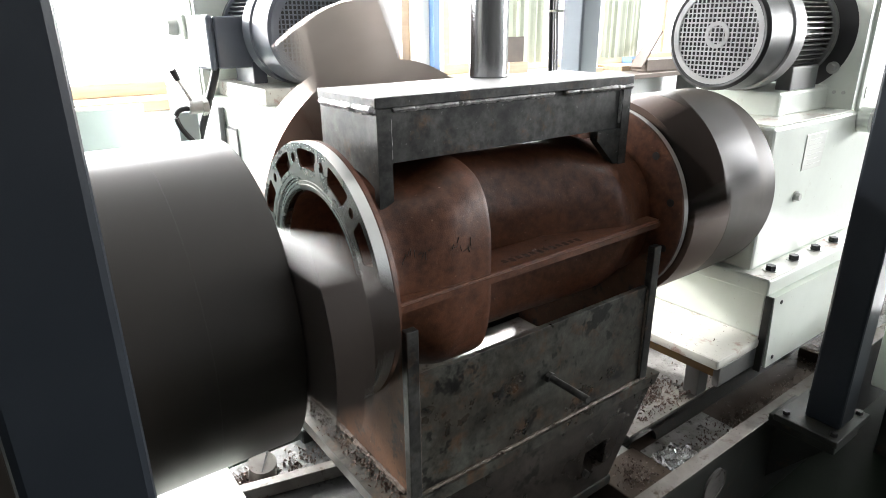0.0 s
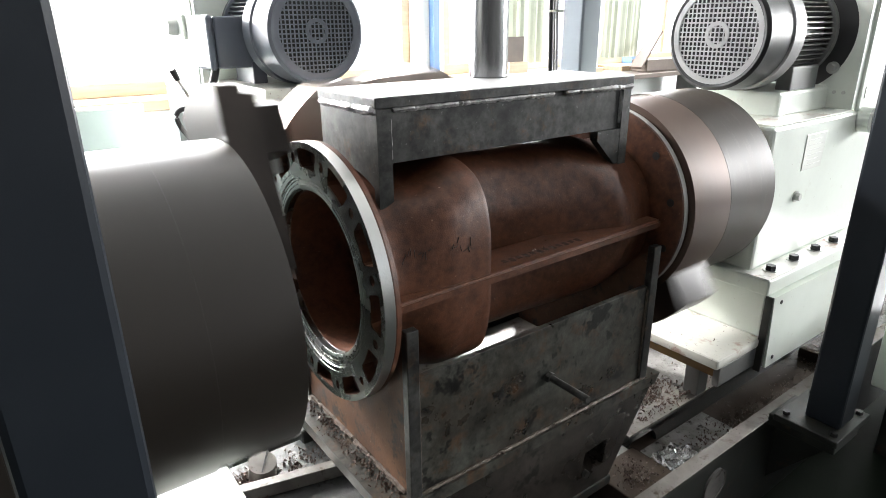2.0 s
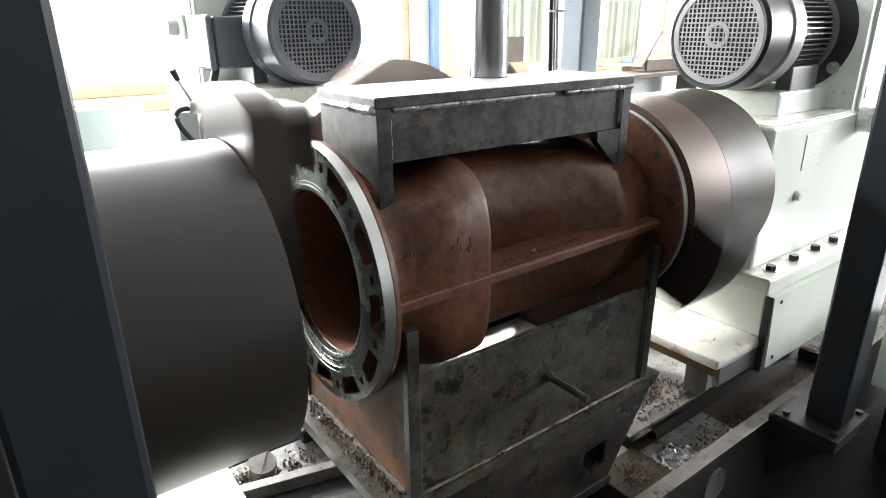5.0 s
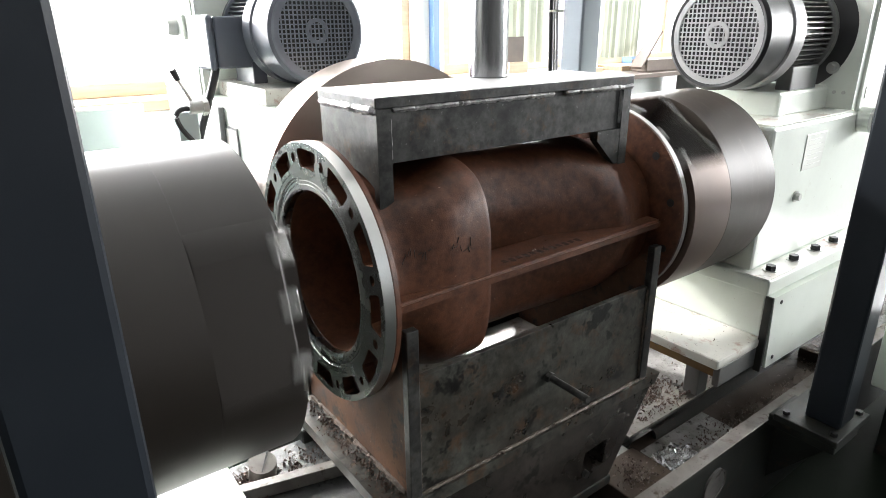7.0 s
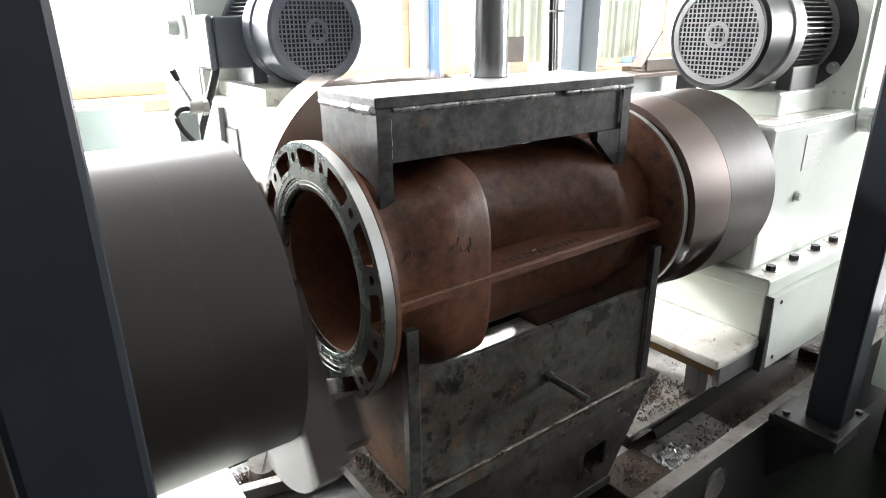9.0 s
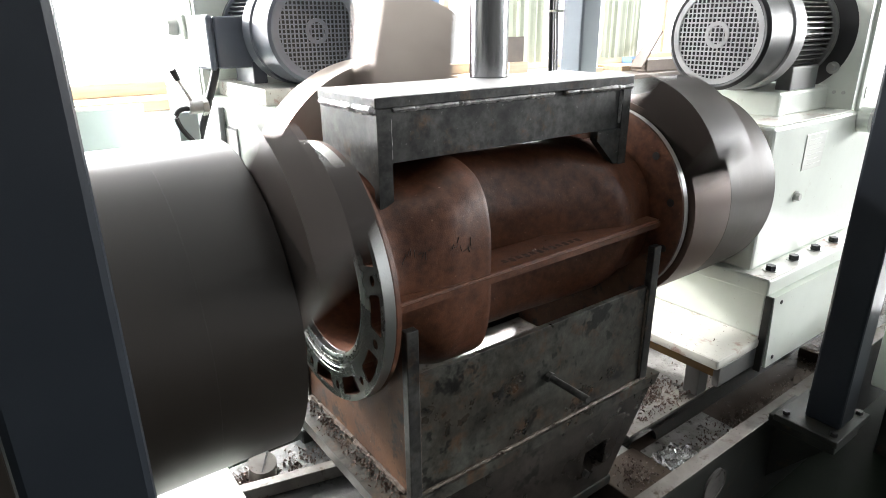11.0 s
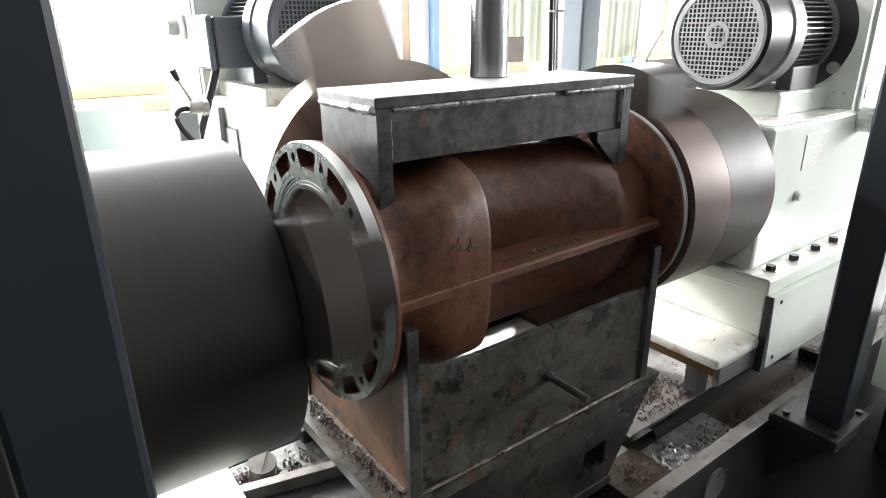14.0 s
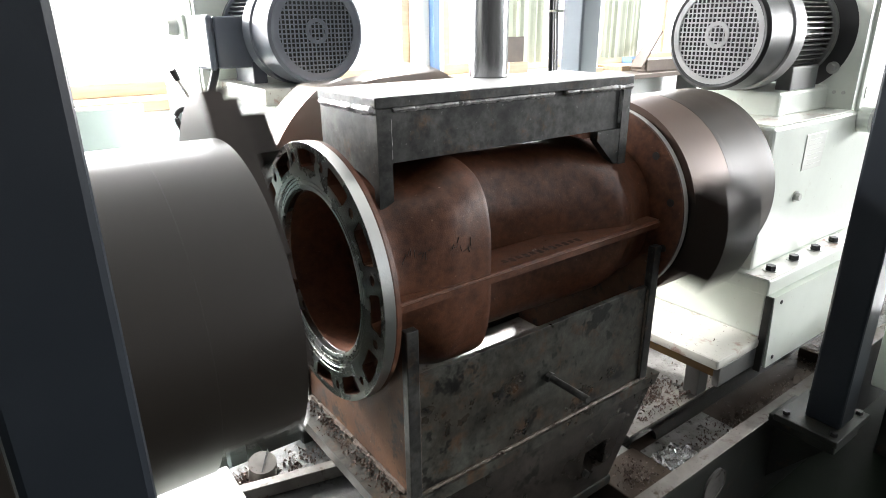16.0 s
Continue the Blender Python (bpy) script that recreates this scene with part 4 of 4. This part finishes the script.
def motor(at, turn, label, shell, grille_mat, body_mat, box_side, drop=0.0, out=0.0):
    """A fan-cooled motor; local x points out of its fan cover."""
    t = thing("electric_motor", label, "motor", at, "drive motors")
    b = B()
    turned(b, [(0.0, 0.146), (0.002, 0.158), (-0.006, 0.168), (-0.13, 0.171), (-0.13, 0.163), (-0.008, 0.16), (-0.006, 0.146)], 72)
    part("fan_cover", b, shell, t, local=True)
    b = B()
    turned(b, [(-0.13, 0.171), (-0.135, 0.177), (-0.2, 0.177), (-0.205, 0.17), (-0.205, 0.15), (-0.13, 0.15)], 72)
    part("cover_band", b, grille_mat, t, "grey cover band", local=True)
    b = B()
    r, p = 0.148, 0.0142
    k = int(r / p)
    for i in range(-k, k + 1):
        c = i * p + p / 2
        if abs(c) < r:
            h = math.sqrt(r * r - c * c)
            box(b, -0.004, -0.001, c - 0.002, c + 0.002, -h, h)
            box(b, -0.0045, -0.0005, -h, h, c - 0.002, c + 0.002)
    turned(b, [(0.0005, 0.132), (0.0005, 0.15), (-0.005, 0.15), (-0.005, 0.132)], 64)
    turned(b, [(0.0, 0.028), (0.0, 0.04), (-0.005, 0.04), (-0.005, 0.028)], 32)
    part("grille", b, grille_mat, t, "square-holed fan grille", local=True, flat=True)
    b = B()
    rod(b, (-0.03, 0, 0), (-0.028, 0, 0), 0.158, None, 48)
    part("fan_disc", b, BLACK, t, local=True)
    b = B()
    rod(b, (-0.47, 0, 0), (-0.2, 0, 0), 0.125, None, 48)
    part("stator", b, body_mat, t, local=True)
    for i in range(56):
        a = 2 * math.pi * i / 56
        b = B()
        box(b, -0.44, -0.21, -0.0022, 0.0022, 0.12, 0.153, 0.0)
        b.transform(Matrix.Rotation(a, 4, "X"))
        part("cooling_fin", b, body_mat, t, local=True, flat=True)
    b = B()
    turned(b, [(-0.44, 0.15), (-0.445, 0.16), (-0.47, 0.16), (-0.48, 0.14), (-0.48, 0.02), (-0.44, 0.02)], 64)
    part("end_shield", b, body_mat, t, local=True)
    b = B()
    rod(b, (-0.6, 0, 0), (-0.46, 0, 0), 0.025, None, 20)
    part("shaft", b, MACHINED, t, local=True)
    s = box_side
    b = B()
    box(b, -0.42, -0.25, s * 0.13, s * (0.225 + out), -0.085 - drop, 0.085 - drop, 0.008)
    tb = part("terminal_box", b, body_mat, t, local=True)
    b = B()
    box(b, -0.425, -0.245, s * (0.225 + out), s * (0.25 + out), -0.09 - drop, 0.09 - drop, 0.012)
    part("box_lid", b, body_mat, tb, local=True)
    for y0, y1 in ((-0.14, -0.09), (0.09, 0.14)):
        b = B()
        box(b, -0.42, -0.24, y0, y1, -0.1755, -0.1, 0.004)
        part("motor_foot", b, body_mat, t, local=True)
    t.matrix_basis = pose(at[0], at[1], at[2] + H, 0, 0, turn)
    return t


motor((1.398, 0, 0.449), 180, "grey fan-cooled electric motor above the headstock", BLACK, GRILLE, MOTOR_GREY, -1)
motor((0.445, 0.83, 0.47), -90, "slate fan-cooled electric motor with a terminal box, against the window", MOTOR_DARK, MOTOR_DARK, MOTOR_DARK, -1, 0.035, 0.03)


# ---- small things round the machine ----
def lever_valve():
    t = thing("lever_valve", "zinc lever valve on a pale column, black grip", "valve", (0.0, 0.85, -1.05))
    small = Matrix.Translation((0.015, 0.8, 0.265)) @ Matrix.Diagonal((0.68, 0.68, 0.68, 1)) @ Matrix.Translation((0, -0.8, -0.265))
    b = B()
    box(b, -0.03, 0.03, 0.82, 0.88, -1.05, 0.25, 0.004)
    part("column", b, PANEL, t)
    b = B()
    rod(b, (-0.02, 0.8, 0.265), (0.06, 0.8, 0.265), 0.03, None, 20)
    rod(b, (0.035, 0.8, 0.265), (0.055, 0.8, 0.265), 0.04, None, 6)
    b.transform(small)
    part("valve_body", b, ZINC, t)
    b = B()
    rod(b, (0.0, 0.8, 0.28), (-0.05, 0.8, 0.385), 0.007, None, 10)
    b.transform(small)
    part("lever", b, ZINC, t)
    b = B()
    rod(b, (-0.048, 0.8, 0.38), (-0.065, 0.8, 0.425), 0.012, 0.015, 14)
    b.transform(small)
    part("grip", b, BLACK, t, "black plastic grip")
    b = B()
    tube(b, bend((-0.02, 0.8, 0.26), (-0.1, 0.8, 0.27), (-0.09, 0.8, 0.2), (-0.02, 0.8, 0.12)) + [Vector((0.03, 0.82, 0.0))], 0.011)
    b.transform(small)
    part("hose", b, BLACK, t, "braided dark hose")
    return t


lever_valve()


def cable(name, label, runs, r, material, group=""):
    for pts in runs:
        b = B()
        tube(b, pts, r, 10)
        b.transform(Matrix.Translation((0, 0, H)))
        me = bpy.data.meshes.new(name)
        b.to_mesh(me)
        b.free()
        me.materials.append(material)
        smooth(tagged(new(name, me), label, "cable", group))


cable("motor_cable", "thick black motor cable hanging from the terminal box", [bend((0.188, 1.1, 0.36), (0.165, 1.1, 0.27), (0.115, 1.1, 0.19), (0.06, 1.1, 0.0)) + [Vector((0.03, 1.1, -0.3))]], 0.013, BLACK)
cable("post_cable", "dark cable tied beside the machine post", [bend((1.31, 0.62, 0.95), (1.3, 0.64, 0.6), (1.36, 0.66, 0.5), (1.37, 0.64, -0.6)), bend((1.345, 0.64, 0.95), (1.33, 0.65, 0.6), (1.395, 0.66, 0.5), (1.395, 0.65, -0.6))], 0.009, BLACK, "cables beside the post")
cable("post_cable", "pale cable tied beside the machine post", [bend((1.33, 0.61, 0.95), (1.32, 0.63, 0.6), (1.38, 0.64, 0.5), (1.382, 0.625, -0.6))], 0.006, GRILLE, "cables beside the post")


def cable_tie():
    b = B()
    turned(b, [(-0.004, 0.036), (0.004, 0.036), (0.004, 0.042), (-0.004, 0.042)], 24)
    b.transform(Matrix.Translation((1.345, 0.64, 0.53 + H)) @ Matrix.Rotation(radians(90), 4, "Y"))
    me = bpy.data.meshes.new("cable_tie")
    b.to_mesh(me)
    b.free()
    me.materials.append(CURTAIN)
    tagged(new("cable_tie", me), "white plastic tie holding the cables", "cable tie")


cable_tie()


def single(name, bm, material, label, category, group=""):
    bm.transform(Matrix.Translation((0, 0, H)))
    me = bpy.data.meshes.new(name)
    bm.to_mesh(me)
    bm.free()
    me.materials.append(material)
    return tagged(new(name, me), label, category, group)


def background():
    b = B()
    box(b, 2.785, 2.845, 3.42, 3.497, -1.05, 2.6, 0.004)
    single("window_pillar", b, BLUE, "blue painted steel pillar beside the window", "pillar")
    b = B()
    box(b, 5.45, 5.53, 3.36, 3.497, 0.052, 2.6, 0.004)
    single("window_pillar", b, BLUE, "blue painted steel pillar beside the window", "pillar")
    for x0, x1 in ((3.53, 4.02), (4.86, 5.42)):
        b = B()
        n = int((x1 - x0) / 0.02)
        outline = [(x0 + (x1 - x0) * i / n, 3.30 + 0.018 * math.sin(i * 1.1) + 0.006 * math.sin(i * 2.7)) for i in range(n + 1)]
        front = [[b.verts.new((x, y + d, z)) for x, y in outline] for d in (0.0, 0.006) for z in (0.13, 2.5)]
        for lo, hi in ((front[0], front[1]), (front[2], front[3]), (front[0], front[2]), (front[1], front[3])):
            for i in range(n):
                b.faces.new((lo[i], lo[i + 1], hi[i + 1], hi[i]))
        bmesh.ops.recalc_face_normals(b, faces=b.faces)
        single("curtain", b, CURTAIN, "pale cream folded curtain hanging at the window", "curtain")
    b = B()
    box(b, 3.45, 3.68, 3.24, 3.26, 0.052, 0.37, 0.003)
    single("board", b, BOARD, "brown fibre board leaning on the window sill", "board")
    b = B()
    box(b, 3.46, 3.70, 3.19, 3.235, 0.052, 0.15, 0.003)
    single("carton", b, WOOD, "small tan carton on the window sill", "carton")
    # bench with planks below the window
    t = thing("work_bench", "cluttered brown bench with planks below the window", "bench", (5.2, 3.0, -1.05))
    b = B()
    box(b, 4.3, 6.4, 2.75, 3.34, -0.04, 0.0, 0.004)
    part("bench_top", b, BOARD, t)
    for x in (4.4, 6.3):
        b = B()
        box(b, x - 0.04, x + 0.04, 2.8, 3.3, -1.05, -0.04, 0.004)
        part("bench_leg", b, MOTOR_GREY, t)
    b = B()
    box(b, -0.41, 0.41, -0.06, 0.06, -0.014, 0.014, 0.003)
    b.transform(Matrix.Translation((5.275, 3.05, 0.215)) @ Matrix.Rotation(radians(22), 4, "Z") @ Matrix.Rotation(radians(-24), 4, "Y"))
    single("plank", b, BOARD, "brown plank propped on the bench", "plank")
    b = B()
    box(b, 5.1, 5.7, 2.9, 3.1, 0.0, 0.12, 0.01)
    single("crate", b, BOARD, "low brown crate on the bench", "crate")
    # pale machine guard on the window side
    t = thing("machine_guard", "pale blue-white sheet guard before the window", "guard", (-0.6, 2.2, -1.05))
    b = B()
    box(b, -2.6, 0.15, 2.2, 2.23, -1.05, 0.12, 0.003)
    part("sheet", b, PANEL, t)
    b = B()
    box(b, -2.6, 0.15, 2.19, 2.24, 0.12, 0.135, 0.003)
    part("top_edge", b, WHITE_WALL, t)


background()


def control_cabinet():
    t = thing("floor_cabinet", "pale green floor cabinet with a black slot beyond the post", "cabinet", (2.2, -0.7, -1.05))
    b = B()
    box(b, 1.78, 2.6, -0.9, -0.52, -0.70, -0.42, 0.008)
    part("body", b, CREAM, t)
    b = B()
    box(b, 1.95, 2.58, -0.88, -0.54, -1.05, -0.70, 0.006)
    part("plinth", b, BED, t, "dark recessed plinth")
    b = B()
    box(b, 1.777, 1.781, -0.82, -0.74, -0.68, -0.58, 0.001)
    part("slot", b, BLACK, t, "black vent slot")
    return t


control_cabinet()


def foil():
    rnd = random.Random(3)
    b = B()
    bmesh.ops.create_grid(b, x_segments=16, y_segments=8, size=0.5)
    for v in b.verts:
        v.co = Vector((1.02 + v.co.x * 0.15, -0.27 + v.co.y * 0.09, -0.800 + rnd.uniform(-0.012, 0.022)))
    single("plastic_film", b, FOIL, "crumpled clear shiny film lying in the tray", "film")


foil()


# ---- what turns ----
def motions():
    plan = (("left", (-0.159, 0), 0, 84, 592.4), ("right", (0.922, 0), 180, -60.7, 587.6), ("cross", (0.44, 0.385), -90, 16.6, 591.4))
    for key, (x, y), heading, start, rate in plan:
        rows = []
        for i in range(161):
            s = i / 10
            beat = s + 0.04 * abs(s - round(s))
            rows.append((s, pose(x, y, H, 0, 0, heading) @ Matrix.Rotation(radians(start - rate * beat), 4, "X")))
        walk(HEADS[key], rows)


motions()
